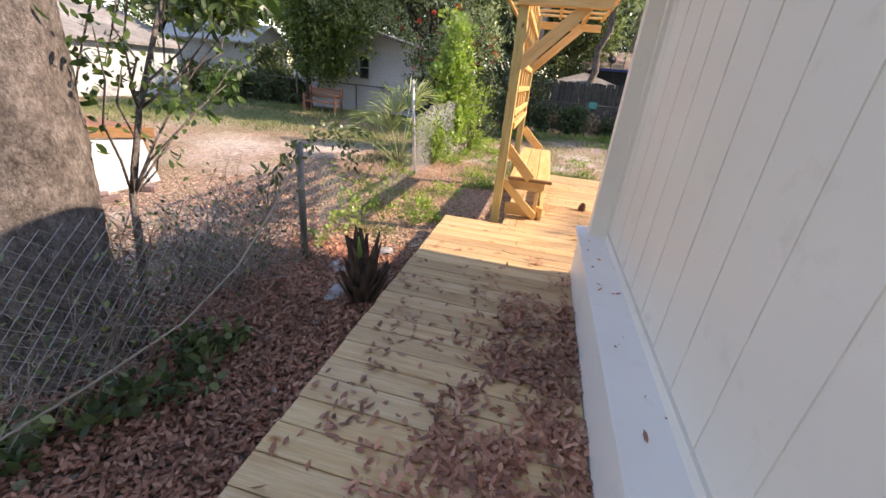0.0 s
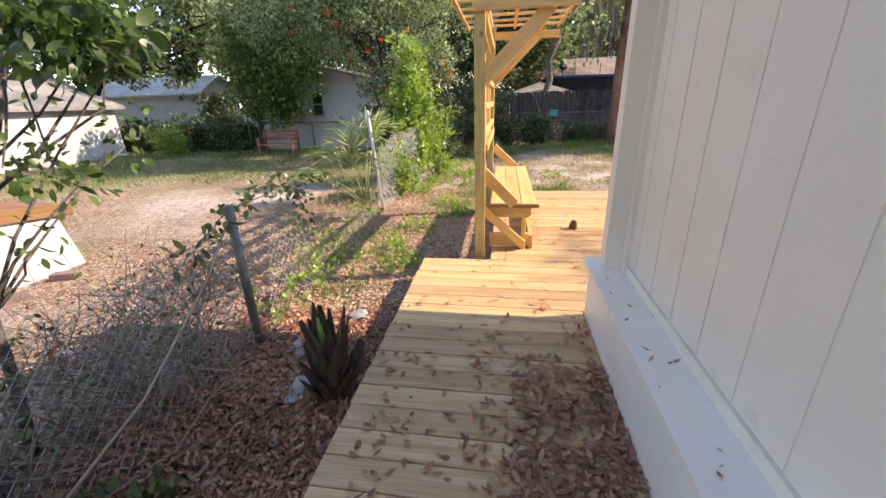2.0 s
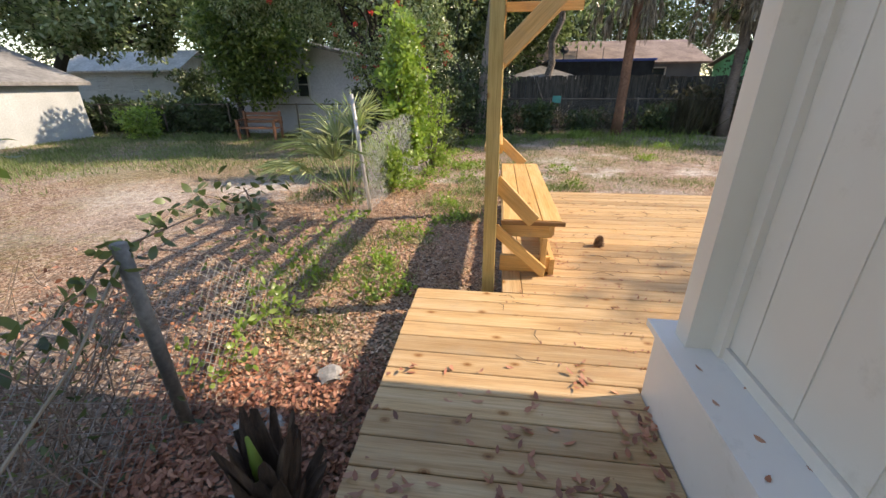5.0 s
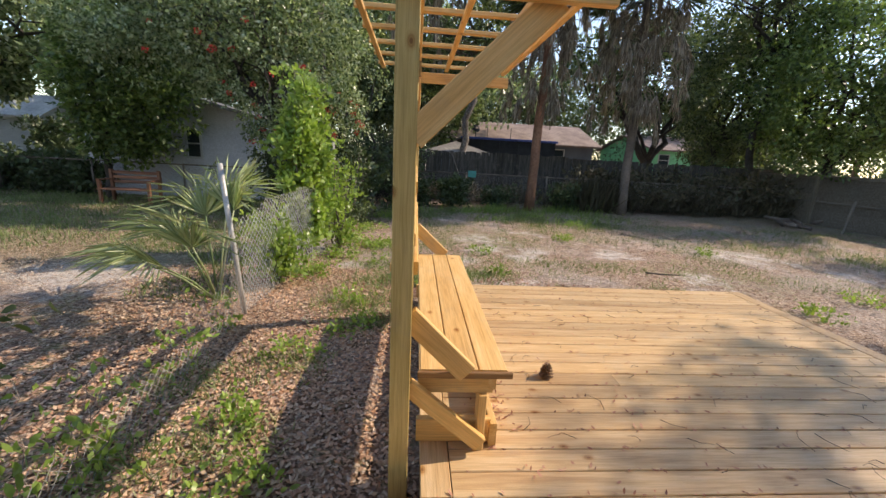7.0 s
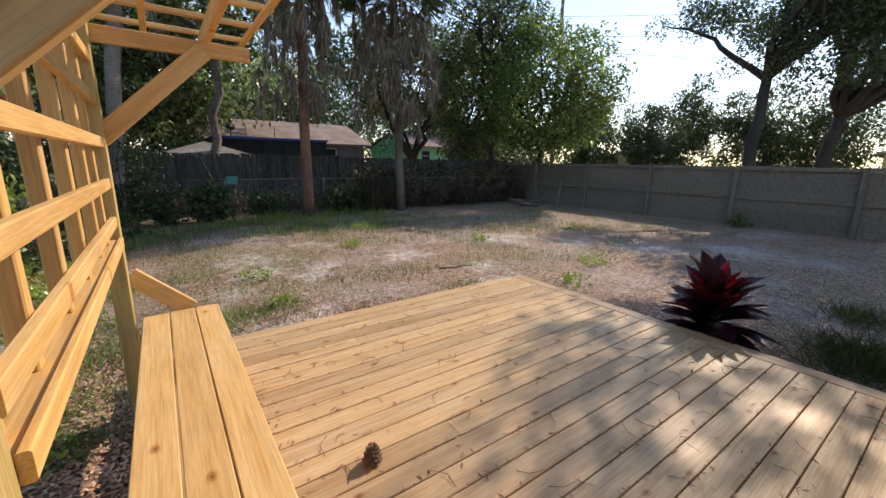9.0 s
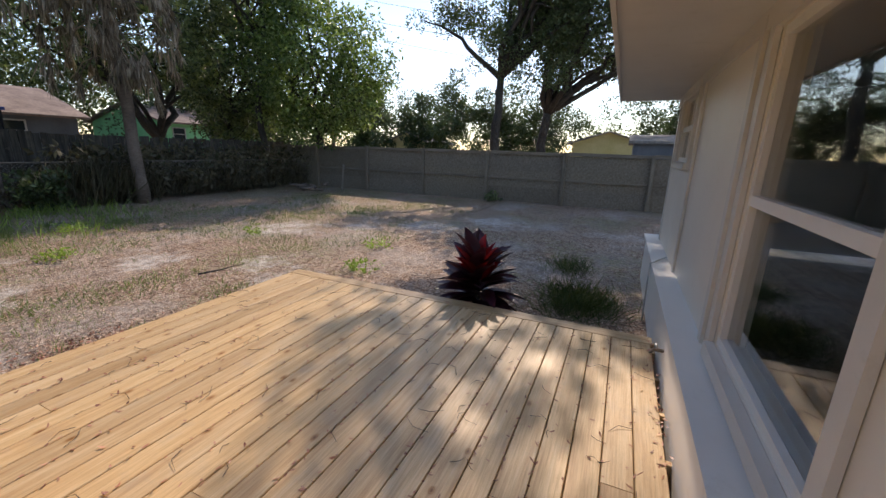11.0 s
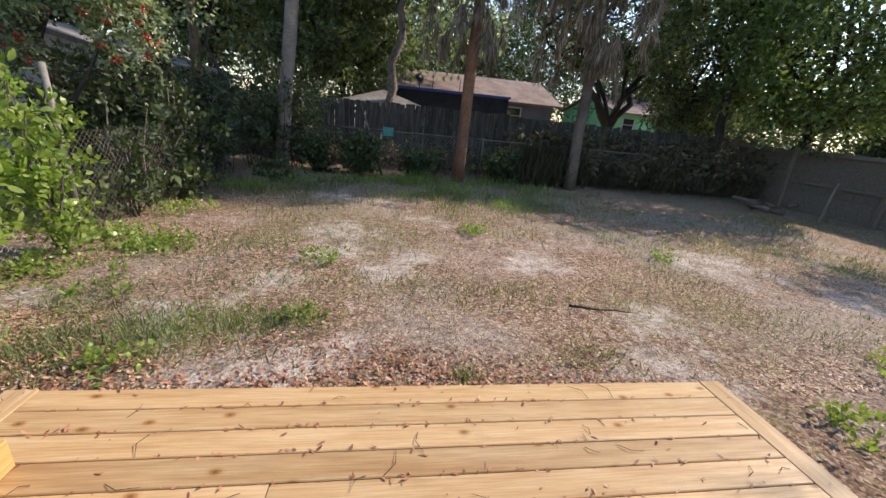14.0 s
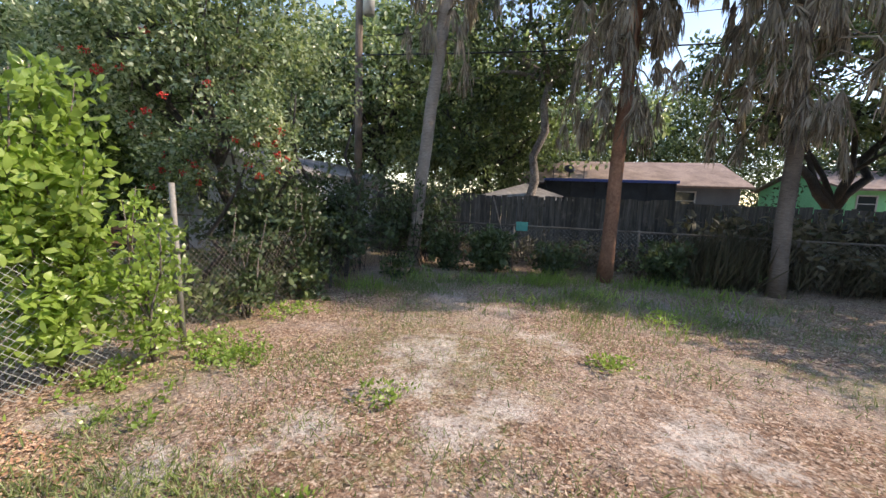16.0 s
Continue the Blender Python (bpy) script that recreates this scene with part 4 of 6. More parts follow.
tips = [(-1.5, -0.5, 1.42), (-1.5, -0.35, 1.58), (-1.5, -0.16, 1.68), (-1.5, 0.1, 1.62), (-1.5, 0.46, 1.82), (-1.5, 0.67, 1.72), (-1.5, -0.2, 1.16), (-1.5, -0.03, 1.1), (-1.5, -0.4, 1.28), (-1.55, 0.3, 1.7), (-1.27, 0.0, 1.75), (-1.75, -0.55, 0.9), (-1.6, 0.45, 1.3), (-1.5, 0.5, 1.75), (-2.2, 0.5, 1.5), (-1.3, 0.35, 1.95), (-1.75, 0.0, 0.8), (-1.7, -0.1, 1.75), (-1.35, 0.6, 2.0), (-2.0, -0.1, 1.25), (-1.85, 0.65, 1.15)]
for i, q in enumerate(tips):
    a = Vector(stem[2 + i % 4])
    put("branch", data("branch", *tube(bend(a, q, 4, 0.08), [0.009, 0.008, 0.006, 0.005, 0.003], 5), OAKBARK, True), sap)
p, w = clumps(np.array(tips + [(-1.25, 0.02, 1.55), (-1.25, -0.15, 1.6), (-1.3, 0.15, 1.66), (-1.25, 0.1, 1.8), (-1.35, -0.05, 1.75), (-1.3, -0.2, 1.75), (-1.3, 0.3, 1.7), (-1.25, -0.1, 1.95), (-1.9, -0.27, 1.2), (-1.9, 0.23, 1.08), (-1.9, -0.2, 1.0), (-1.9, -0.16, 1.4), (-1.85, 0.1, 1.15), (-1.9, -0.4, 1.6), (-1.8, -0.45, 1.75), (-1.85, 0.35, 1.0), (-1.9, 0.3, 1.2)]), 0.14, 19)
put("crown", leaf_data("crown", p, w, rng.uniform(0.045, 0.08, len(p)), rng.uniform(0.024, 0.036, len(p)), SAPLEAF, 0.2, None, True), sap)

SPRAY = np.array([(-1.42 + random.gauss(0, 0.1), 0.14 + random.gauss(0, 0.12), 1.7 + random.gauss(0, 0.09)) for i in range(26)])
p, w = clumps(SPRAY, 0.1, 8)
w[:, 2] -= 0.35
put("leaf_spray", leaf_data("leaf_spray", p, w, rng.uniform(0.08, 0.13, len(p)), rng.uniform(0.04, 0.062, len(p)), SAPLEAF, 0.2, None, True), sap, "broad dark green leaves")


def shrub(label, base, height, width, n, size, mat, name="shrub", stems=7):
    t = thing(name, label, "shrub", base)
    s = Shape()
    cs = []
    for i in range(stems):
        top = Vector(base) + Vector((random.uniform(-1, 1) * width * 0.6, random.uniform(-1, 1) * width * 0.6, height * random.uniform(0.6, 1.0)))
        path = bend(Vector(base) + Vector((random.uniform(-0.08, 0.08), random.uniform(-0.08, 0.08), 0)), top, 5, 0.06)
        s.add(tube(path, [0.016, 0.014, 0.012, 0.01, 0.008, 0.004], 5))
        for k in range(int(n / stems)):
            t0 = random.uniform(0.12, 1.0)
            q = path[0].lerp(path[-1], t0)
            cs.append((q.x + random.gauss(0, width * 0.3), q.y + random.gauss(0, width * 0.3), q.z + random.uniform(-0.05, 0.05)))
    tagged(put("stem", s.mesh("stem", OAKBARK, True), t), kind="stuff")
    p, w = clumps(np.array(cs), 0.1, 12)
    w[:, 2] += 0.5
    put("foliage", leaf_data("foliage", p, w, rng.uniform(0.7, 1.2, len(p)) * size, rng.uniform(0.7, 1.2, len(p)) * size * 0.5, mat, 0.2, None, True), t)
    return t


# dark leaves here stand for the shaded hollow among the twigs
shrub("leafy shrub along the chain-link fence, dark for a shaded hollow", (-1.2, 8.5, G), 1.5, 0.45, 80, 0.09, DARKLEAF)
shrub("dark leafy shrub in the shade of the holly", (-1.25, 9.7, G), 1.8, 0.6, 130, 0.1, DARKLEAF)
shrub("dark leafy shrub below the holly trunk", (-2.2, 9.9, G), 1.5, 0.6, 240, 0.11, DARKLEAF)
shrub("dark leafy shrub at the foot of the pale palm", (0.35, 13.2, G), 1.0, 0.5, 90, 0.12, DARKLEAF)
shrub("straggly dark shrub between the palms", (2.9, 13.45, G), 0.9, 0.6, 80, 0.12, DARKLEAF)
shrub("low bushy shrub before the reddish palm", (5.3, 13.4, G), 0.9, 0.5, 120, 0.12, DARKLEAF)
shrub("tall bright green shrub growing along the fence", (-1.42, 6.5, G), 2.75, 0.42, 460, 0.11, BRIGHT, stems=12)
shrub("bright green shrub growing through the fence wire", (-1.5, 5.3, G), 1.0, 0.4, 120, 0.085, BRIGHT)
shrub("mid-height leafy green shrub at the fence post", (-1.1, 7.1, G), 1.75, 0.45, 110, 0.085, BRIGHT, stems=6)
shrub("dark leafy bush before the board fence", (1.4, 13.3, G), 1.1, 0.7, 160, 0.13, DARKLEAF)
shrub("pale green bush in the neighbouring yard", (-11.2, 11.2, -0.25), 1.0, 0.7, 120, 0.12, BRIGHT)

for hx, hh in ((-15.4, 1.2), (-14.2, 1.5), (-13.0, 1.3), (-11.8, 1.55), (-10.6, 1.35), (-9.4, 1.1)):
    shrub("dark hedge shrub before the white clapboard house", (hx, 12.9, -0.3), hh, 0.85, 200, 0.15, DARKLEAF)

shrub("tall dark shrub beside the white clapboard house", (-11.9, 15.2, -0.3), 2.5, 0.9, 300, 0.16, DARKLEAF)
tree("dark dense leafy tree before the shaded gabled house", (-8.3, 12.1, -0.3), (-8.2, 12.0, 1.2), (-7.5, 11.9, 2.75), (1.6, 0.95, 2.05), 130, 100, 0.16, DARKBARK, GREENLEAF, 0.12, 8, 0.62)
tree("spreading oak with dark leaning limbs", (-19.5, 15, -0.3), (-17, 14.5, 2.6), (-15, 14.5, 5.0), (6.5, 3, 2.6), 160, 110, 0.24, DARKBARK, HOLLY, 0.28, 10, 0.8)
tree("tall leafy oak behind the shaded gabled house", (-5, 22, -0.3), (-5, 21.5, 3), (-5, 21, 6.6), (5, 3, 3.6), 190, 120, 0.26, DARKBARK, HOLLY, 0.3, 10, 0.9)
tree("tall leafy oak beside the white house", (-13, 24, -0.3), (-13, 24, 3), (-13, 23, 6.5), (6, 3, 3.8), 200, 120, 0.28, DARKBARK, HOLLY, 0.3, 10, 1.0)
holly = tree("leafy holly tree with red berries overhanging the fence", (-2.5, 10.2, G), (-2.9, 9.9, 1.9), (-4.0, 9.8, 4.1), (3.2, 1.5, 1.6), 300, 100, 0.1, DARKBARK, HOLLY, 0.09, 12, 0.5, gap=0.15)
s = Shape()
for b, q in (((-1.9, 10.3, G), (-1.3, 9.8, 3.0)), ((-2.3, 10.0, G), (-3.2, 9.5, 2.6)), ((-1.5, 10.9, G), (-1.8, 10.4, 3.2)), ((-1.3, 11.4, G), (-0.9, 11.0, 3.4)), ((-2.9, 9.4, G), (-1.6, 9.0, 1.8)), ((-3.4, 11.0, G), (-3.6, 11, 3))):
    s.add(tube(bend(b, q, 6, 0.07), [0.05, 0.045, 0.04, 0.035, 0.03, 0.02, 0.012], 7))
put("side_trunk", s.mesh("side_trunk", DARKBARK, True), holly)
droop = np.array([(-1.5 + 0.02 * random.uniform(-1, 1) - 0.04 * i, 9.3 + 0.05 * random.uniform(-3, 3), 1.75 + 0.09 * i) for i in range(16)] + [(-2.9 + random.gauss(0, 0.15), 9.0 + random.gauss(0, 0.15), 1.5 + 0.08 * i) for i in range(12)] + [(-1.2 + random.gauss(0, 0.4), 10.4 + random.gauss(0, 0.3), 2.4 + 0.1 * i) for i in range(16)])
p, w = clumps(droop, 0.28, 60)
put("low_branch", leaf_data("low_branch", p, w, 0.08, 0.045, HOLLY), holly)
sprays = np.array([(x + random.gauss(0, 0.12), 9.0 + random.gauss(0, 0.15), z + random.gauss(0, 0.1)) for x0, z0, x1, z1 in ((-1.9, 2.75, -0.95, 1.85), (-2.3, 2.4, -2.65, 1.6), (-3.9, 2.9, -3.5, 2.3), (-1.4, 2.95, -1.2, 2.3)) for x, z in zip(np.linspace(x0, x1, 14), np.linspace(z0, z1, 14))])
p, w = clumps(sprays, 0.2, 60)
put("low_branch", leaf_data("low_branch", p, w, rng.uniform(0.06, 0.1, len(p)), 0.042, HOLLY), holly)
s = Shape()
for b, q in (((-3.3, 9.5, 3.3), (-0.95, 9.0, 1.85)), ((-3.0, 9.5, 3.0), (-2.65, 9.0, 1.55)), ((-4.4, 9.4, 3.5), (-3.4, 9.0, 2.3)), ((-2.9, 9.6, 2.4), (-1.9, 8.9, 5.0)), ((-2.9, 9.6, 2.8), (-3.3, 8.8, 4.9))):
    s.add(tube(bend(b, q, 6, 0.06, 0.15), [0.02, 0.018, 0.015, 0.012, 0.01, 0.007, 0.004], 5))
put("side_trunk", s.mesh("side_trunk", OAKBARK, True), holly, "bare grey twigs")
BERRY = plain("red_berries", (0.5, 0.02, 0.015), (0.65, 0.05, 0.03), 0.35, 20, 60, 0.1)
bc = np.concatenate([sprays[9:14], sprays[6:14:3], sprays[22:28], sprays[34:42:2], sprays[50:56:2], droop[:28:2] + rng.normal(size=(14, 3)) * 0.08, cloud((-3.8, 8.9, 2.9), (1.9, 0.5, 1.0), 10)])
p, w = clumps(bc, 0.07, 16)
s = Shape()
for q in p:
    r = 0.017
    x, y, z = q
    s.add(([(x + r, y, z), (x - r, y, z), (x, y + r, z), (x, y - r, z), (x, y, z + r), (x, y, z - r)], [(0, 2, 4), (2, 1, 4), (1, 3, 4), (3, 0, 4), (2, 0, 5), (1, 2, 5), (3, 1, 5), (0, 3, 5)]))
tagged(put("berry", s.mesh("berry", BERRY, True), holly, "clusters of red berries"), kind="stuff")

tree("tall oak with small leaves behind the wooden fence", (1.95, 17.2, G), (2.5, 17.3, 5.2), (2.2, 18, 7.0), (3.5, 2, 2.6), 100, 90, 0.2, OAKBARK, OAKLEAF, 0.17, 9, 0.8)
tree("leafy green tree between the palms and the holly", (0.3, 19, G), (0.4, 19, 2.0), (0.0, 19, 3.6), (2.6, 1.6, 2.6), 110, 110, 0.2, DARKBARK, OAKLEAF, 0.15, 8, 0.7)
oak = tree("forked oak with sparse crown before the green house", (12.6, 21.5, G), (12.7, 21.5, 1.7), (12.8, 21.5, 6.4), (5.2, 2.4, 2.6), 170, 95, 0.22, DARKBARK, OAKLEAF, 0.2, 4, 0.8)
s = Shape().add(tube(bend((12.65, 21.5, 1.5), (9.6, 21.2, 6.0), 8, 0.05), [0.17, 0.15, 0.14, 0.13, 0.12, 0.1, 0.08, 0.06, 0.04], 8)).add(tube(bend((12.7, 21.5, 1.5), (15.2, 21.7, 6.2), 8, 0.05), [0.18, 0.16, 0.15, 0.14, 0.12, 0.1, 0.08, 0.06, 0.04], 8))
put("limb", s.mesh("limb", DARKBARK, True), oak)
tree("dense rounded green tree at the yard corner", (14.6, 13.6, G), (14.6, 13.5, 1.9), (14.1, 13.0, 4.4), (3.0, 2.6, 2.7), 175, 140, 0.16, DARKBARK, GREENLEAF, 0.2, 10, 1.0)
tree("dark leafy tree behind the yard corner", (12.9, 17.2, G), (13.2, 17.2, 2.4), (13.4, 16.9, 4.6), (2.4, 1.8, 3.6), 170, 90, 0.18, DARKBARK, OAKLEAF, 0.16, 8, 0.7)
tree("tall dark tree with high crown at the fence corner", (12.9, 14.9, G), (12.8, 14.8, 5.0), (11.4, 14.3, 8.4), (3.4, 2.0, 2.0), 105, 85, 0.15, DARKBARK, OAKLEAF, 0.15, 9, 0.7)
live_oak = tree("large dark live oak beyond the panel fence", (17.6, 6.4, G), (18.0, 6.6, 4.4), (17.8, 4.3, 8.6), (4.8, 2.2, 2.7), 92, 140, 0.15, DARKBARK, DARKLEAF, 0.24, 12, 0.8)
# last cloud, at 11.5 m, is added out of view to shade the deck
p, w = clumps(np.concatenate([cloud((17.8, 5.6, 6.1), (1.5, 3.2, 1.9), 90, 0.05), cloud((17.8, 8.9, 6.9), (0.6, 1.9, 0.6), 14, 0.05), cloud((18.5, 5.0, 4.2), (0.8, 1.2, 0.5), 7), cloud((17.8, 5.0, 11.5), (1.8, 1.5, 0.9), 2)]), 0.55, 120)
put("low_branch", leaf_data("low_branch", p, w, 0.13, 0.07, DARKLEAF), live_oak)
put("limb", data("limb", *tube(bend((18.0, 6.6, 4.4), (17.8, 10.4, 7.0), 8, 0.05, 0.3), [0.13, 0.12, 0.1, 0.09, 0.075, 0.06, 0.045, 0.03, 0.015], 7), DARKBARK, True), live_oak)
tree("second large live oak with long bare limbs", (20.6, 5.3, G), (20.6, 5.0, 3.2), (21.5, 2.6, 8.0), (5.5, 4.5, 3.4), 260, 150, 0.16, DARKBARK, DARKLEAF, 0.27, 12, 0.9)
tree("tall oak far behind the yellow house", (30, -2.5, G), (30, -2.5, 3.5), (30, -3, 8.5), (5, 5, 4), 150, 90, 0.3, DARKBARK, OAKLEAF, 0.4, 8, 1.0)

# far woods close the view all round
c = []
for a in np.linspace(-2.2, 2.6, 110):
    d = 36 + 10 * random.random()
    h = 5.2 + 2.4 * noise.noise(Vector((a * 3, 0, 0))) + (2.2 if a > 0.05 else 0.4)
    for k in range(7):
        c.append((2 - d * math.sin(a) + random.gauss(0, 1.4), 4 + d * math.cos(a) + random.gauss(0, 1.4), max(0.5, h * (0.06 + 0.16 * k) + random.gauss(0, 0.5))))
woods("distant belt of oaks and mixed trees", np.array(c), 1.5, 290, 0.25, DARKLEAF)
c = np.concatenate([cloud((30.5 + rng.normal(), y, h * 0.5), (1.3, 1.5, h * 0.5), 30, 0.1) for y, h in zip(np.linspace(-8, 23, 17), rng.uniform(4.4, 7.6, 17))])
woods("row of mixed garden trees behind the yellow house", c[np.abs(c[:, 1] - 2.5) > 3.2], 0.6, 170, 0.19, DARKLEAF)
c = cloud((-3, 26, 6.2), (11, 4, 4.2), 190, 0.1)
woods("dense oak canopy behind the neighbouring houses", c, 1.2, 95, 0.34, HOLLY)
c = cloud((9, 36, 6.2), (14, 3, 4.0), 230, 0.1)
woods("olive tree canopy far behind the brown-roofed house", c, 1.3, 130, 0.28, OAKLEAF)
c = cloud((16.5, 18.5, 1.9), (4.5, 1.2, 2.0), 70, 0.05)
woods("dark thicket behind the fence corner", c, 0.7, 150, 0.14, DARKLEAF)
c = cloud((21, 31, 3.2), (7, 2, 2.8), 90, 0.1)
woods("dark hedge trees behind the mint green house", c, 1.0, 110, 0.24, DARKLEAF)
c = cloud((-23, 6, 5.5), (7, 8, 4), 160, 0.1)
woods("tree canopy over the white garage", c, 1.2, 80, 0.32, OAKLEAF)
c = cloud((-6, -14, 5), (16, 5, 5), 140, 0.1)
woods("trees along the street side of the lot", c, 1.4, 50, 0.4, OAKLEAF)


def palm(label, base, top, r, mat, skirt, n_dead, n_live=52, reach=0.9):
    """A palm: ringed trunk, a skirt of hanging dead fan fronds, and a live crown."""
    t = thing("palm_tree", label, "palm", base)
    path = bend(base, top, 9, 0.006)
    rad = [r * (1.2 if i == 0 else 1.03 - 0.02 * i) for i in range(10)]
    put("trunk", data("trunk", *tube(path, rad, 14, 0.03), mat, True), t)
    P, W, L = [], [], []
    st = Shape()
    down = Vector((0, 0, -1))
    for i in range(n_dead):
        a = random.uniform(0, 2 * math.pi)
        # most fronds hang near the crown, a few stragglers lower down the trunk
        z = skirt[1] - (skirt[1] - skirt[0]) * random.random() ** 1.5
        f = (z - base[2]) / (top[2] - base[2])
        o = Vector(base).lerp(Vector(top), min(f, 1))
        out = Vector((math.cos(a), math.sin(a), 0))
        tang = Vector((-math.sin(a), math.cos(a), 0))
        d = r + reach * random.uniform(0.12, 0.75)
        hub = o + out * d + down * random.uniform(0.1, 0.75)
        st.add(tube([o, o.lerp(hub, 0.45) + Vector((0, 0, 0.3 * d)), o.lerp(hub, 0.85) + Vector((0, 0, 0.2 * d)), hub], [0.02, 0.016, 0.013, 0.01], 5))
        face = (out * random.uniform(0.2, 1.0) + tang * random.uniform(-1, 1)).normalized()
        wide = face.cross(down).normalized()
        fan = random.uniform(0.35, 0.85)
        size = random.uniform(0.55, 1.0)
        for k in range(26):
            u = (k / 25 - 0.5) * 2 * fan
            first = down * math.cos(u) + wide * math.sin(u) + face * random.gauss(0.12, 0.12)
            ln = size * random.uniform(0.3, 0.5)
            P.append(hub)
            W.append(first)
            L.append(ln)
            # the tip of each segment breaks over and hangs
            P.append(hub + first.normalized() * ln * 0.85)
            W.append(first * 0.35 + down + Vector((random.gauss(0, 0.15), random.gauss(0, 0.15), 0)))
            L.append(size * random.uniform(0.25, 0.6))
    P, W, L = np.array(P), np.array(W), np.array(L)
    put("dead_fronds", leaf_data("dead_fronds", P, W, L, rng.uniform(0.022, 0.042, len(P)), FROND, 0.15), t, "hanging grey-brown dead fronds")
    P, W, L = [], [], []
    for i in range(n_live):
        a = random.uniform(0, 2 * math.pi)
        e = random.uniform(-0.45, 1.2)
        out = Vector((math.cos(a) * math.cos(e), math.sin(a) * math.cos(e), math.sin(e)))
        tang = Vector((-math.sin(a), math.cos(a), 0))
        lift = out.cross(tang)
        hub = Vector(top) + out * random.uniform(0.9, 1.4) + down * 0.15
        st.add(tube([Vector(top), Vector(top).lerp(hub, 0.5) + Vector((0, 0, 0.1)), hub], [0.02, 0.016, 0.012], 5))
        for k in range(34):
            u = (k / 33 - 0.5) * 3.6
            P.append(hub)
            W.append(out * math.cos(u) + tang * math.sin(u) + lift * random.gauss(0, 0.12) + down * 0.3 * abs(math.sin(u)))
            L.append(random.uniform(0.6, 1.0))
    tagged(put("stalk", st.mesh("stalk", FROND, True), t), kind="stuff")
    put("live_fronds", leaf_data("live_fronds", np.array(P), np.array(W), np.array(L), 0.045, DARKLEAF, 0.12), t)
    return t


random.seed(31)
palm("slim pale grey palm trunk with ringed bark", (-0.49, 13.2, G), (0.42, 13.3, 8.2), 0.15, PALEBARK, (4.9, 8.0), 46, reach=1.3)
palm("reddish-brown palm with a shaggy dead frond skirt", (3.96, 13.15, G), (4.15, 13.3, 6.6), 0.145, REDBARK, (3.0, 6.4), 92, reach=1.45)
palm("dark brown palm with a long dead frond skirt", (7.12, 13.1, G), (7.0, 13.3, 6.8), 0.14, PALMBARK, (3.2, 6.6), 110, reach=1.7)

random.seed(33)
lean_to = thing("lean_to", "low lean-to of old brown boards sheltering white sheets", "lean-to", (-5.3, 1.6, G))
SHEET = plain("white_sheet", (0.4, 0.44, 0.46), (0.52, 0.55, 0.56), 0.5, 2.0, 20, 0.2)
for i in range(9):
    y = 0.75 + 0.16 * i
    bar("roof_board", (-6.6, y - 0.1, 0.66 - 0.02 * i + random.uniform(-0.01, 0.01)), (-4.35 + random.uniform(-0.05, 0.03), y, 0.56 - 0.02 * i), 0.152, 0.025, REDWOOD, lean_to)
bar("fascia_board", (-4.33, 0.7, 0.53), (-4.33, 2.1, 0.36), 0.03, 0.13, BROWN, lean_to, "dark brown sloping edge board")
for x, y, z in ((-4.42, 0.8, 0.5), (-4.42, 2.0, 0.34), (-6.4, 0.8, 0.58), (-6.4, 2.0, 0.44)):
    bar("leg", (x, y, G - 0.02), (x, y, z), 0.06, 0.06, BROWN, lean_to, up=(0, 1, 0))
for x, y0, y1, lean in ((-4.36, 1.15, 1.95, 0.16), (-4.5, 0.75, 1.3, 0.1)):
    sheet = [(x + lean, y0, G), (x + lean, y1, G), (x, y1, 0.33), (x, y0, 0.36)]
    put("white_panel", data("white_panel", sheet + [(px - 0.02, py, pz) for px, py, pz in sheet], [(0, 1, 2, 3), (7, 6, 5, 4), (0, 4, 5, 1), (1, 5, 6, 2), (2, 6, 7, 3), (3, 7, 4, 0)], SHEET), lean_to, "leaning white sheet")
BRICK = plain("dull_brick", (0.17, 0.11, 0.1), (0.28, 0.2, 0.18), 0.9, 6, 40, 0.4)
for x, y, a in ((-4.05, 1.5, 20), (-4.1, 1.15, -35), (-3.95, 0.95, 60)):
    me = data("brick", *bar_shape(0.22, 0.1, 0.07, 0.006), BRICK)
    tagged(put("brick", me, None, "", pose(x, y, G + 0.035, 0, 0, a)), "dull brown brick lying in dry grass", "brick", "bricks by the lean-to")

plate = Shape().box(1.96, 2.24, 13.86, 13.872, 0.74, 0.96)
tagged(put("sign_panel", plate.mesh("sign_panel", plain("teal_plastic", (0.03, 0.25, 0.22), (0.05, 0.34, 0.3), 0.5, 4, 40, 0.1))), "small teal plastic panel on the chain-link rail", "panel")

REDHEAP = thing("branch_heap", "heap of cut branches and a leaning stake by the fence corner", "branches", (12.6, 11.6, G))
bar("stake", (12.7, 10.9, G), (12.95, 11.0, 0.75), 0.06, 0.05, FENCEGREY, REDHEAP)
for i in range(9):
    x, y, a = 12.3 + random.uniform(-0.5, 0.5), 11.9 + random.uniform(-0.5, 0.5), random.uniform(0, 3.1)
    ln = random.uniform(0.25, 0.6)
    put("cut_branch", data("cut_branch", *tube([(x, y, G + 0.05 + 0.02 * i), (x + ln * math.cos(a), y + ln * math.sin(a), G + 0.06 + 0.025 * i)], [0.06, 0.045], 8, 0.06), PALMBARK, True), REDHEAP)


# ---- windows of the house ----
PANE, pnt, pb = shader("clear_glass", 0.02)
pb.inputs["Base Color"].default_value = (0.92, 0.95, 0.94, 1)
pb.inputs["Transmission Weight"].default_value = 1.0
pb.inputs["IOR"].default_value = 1.45


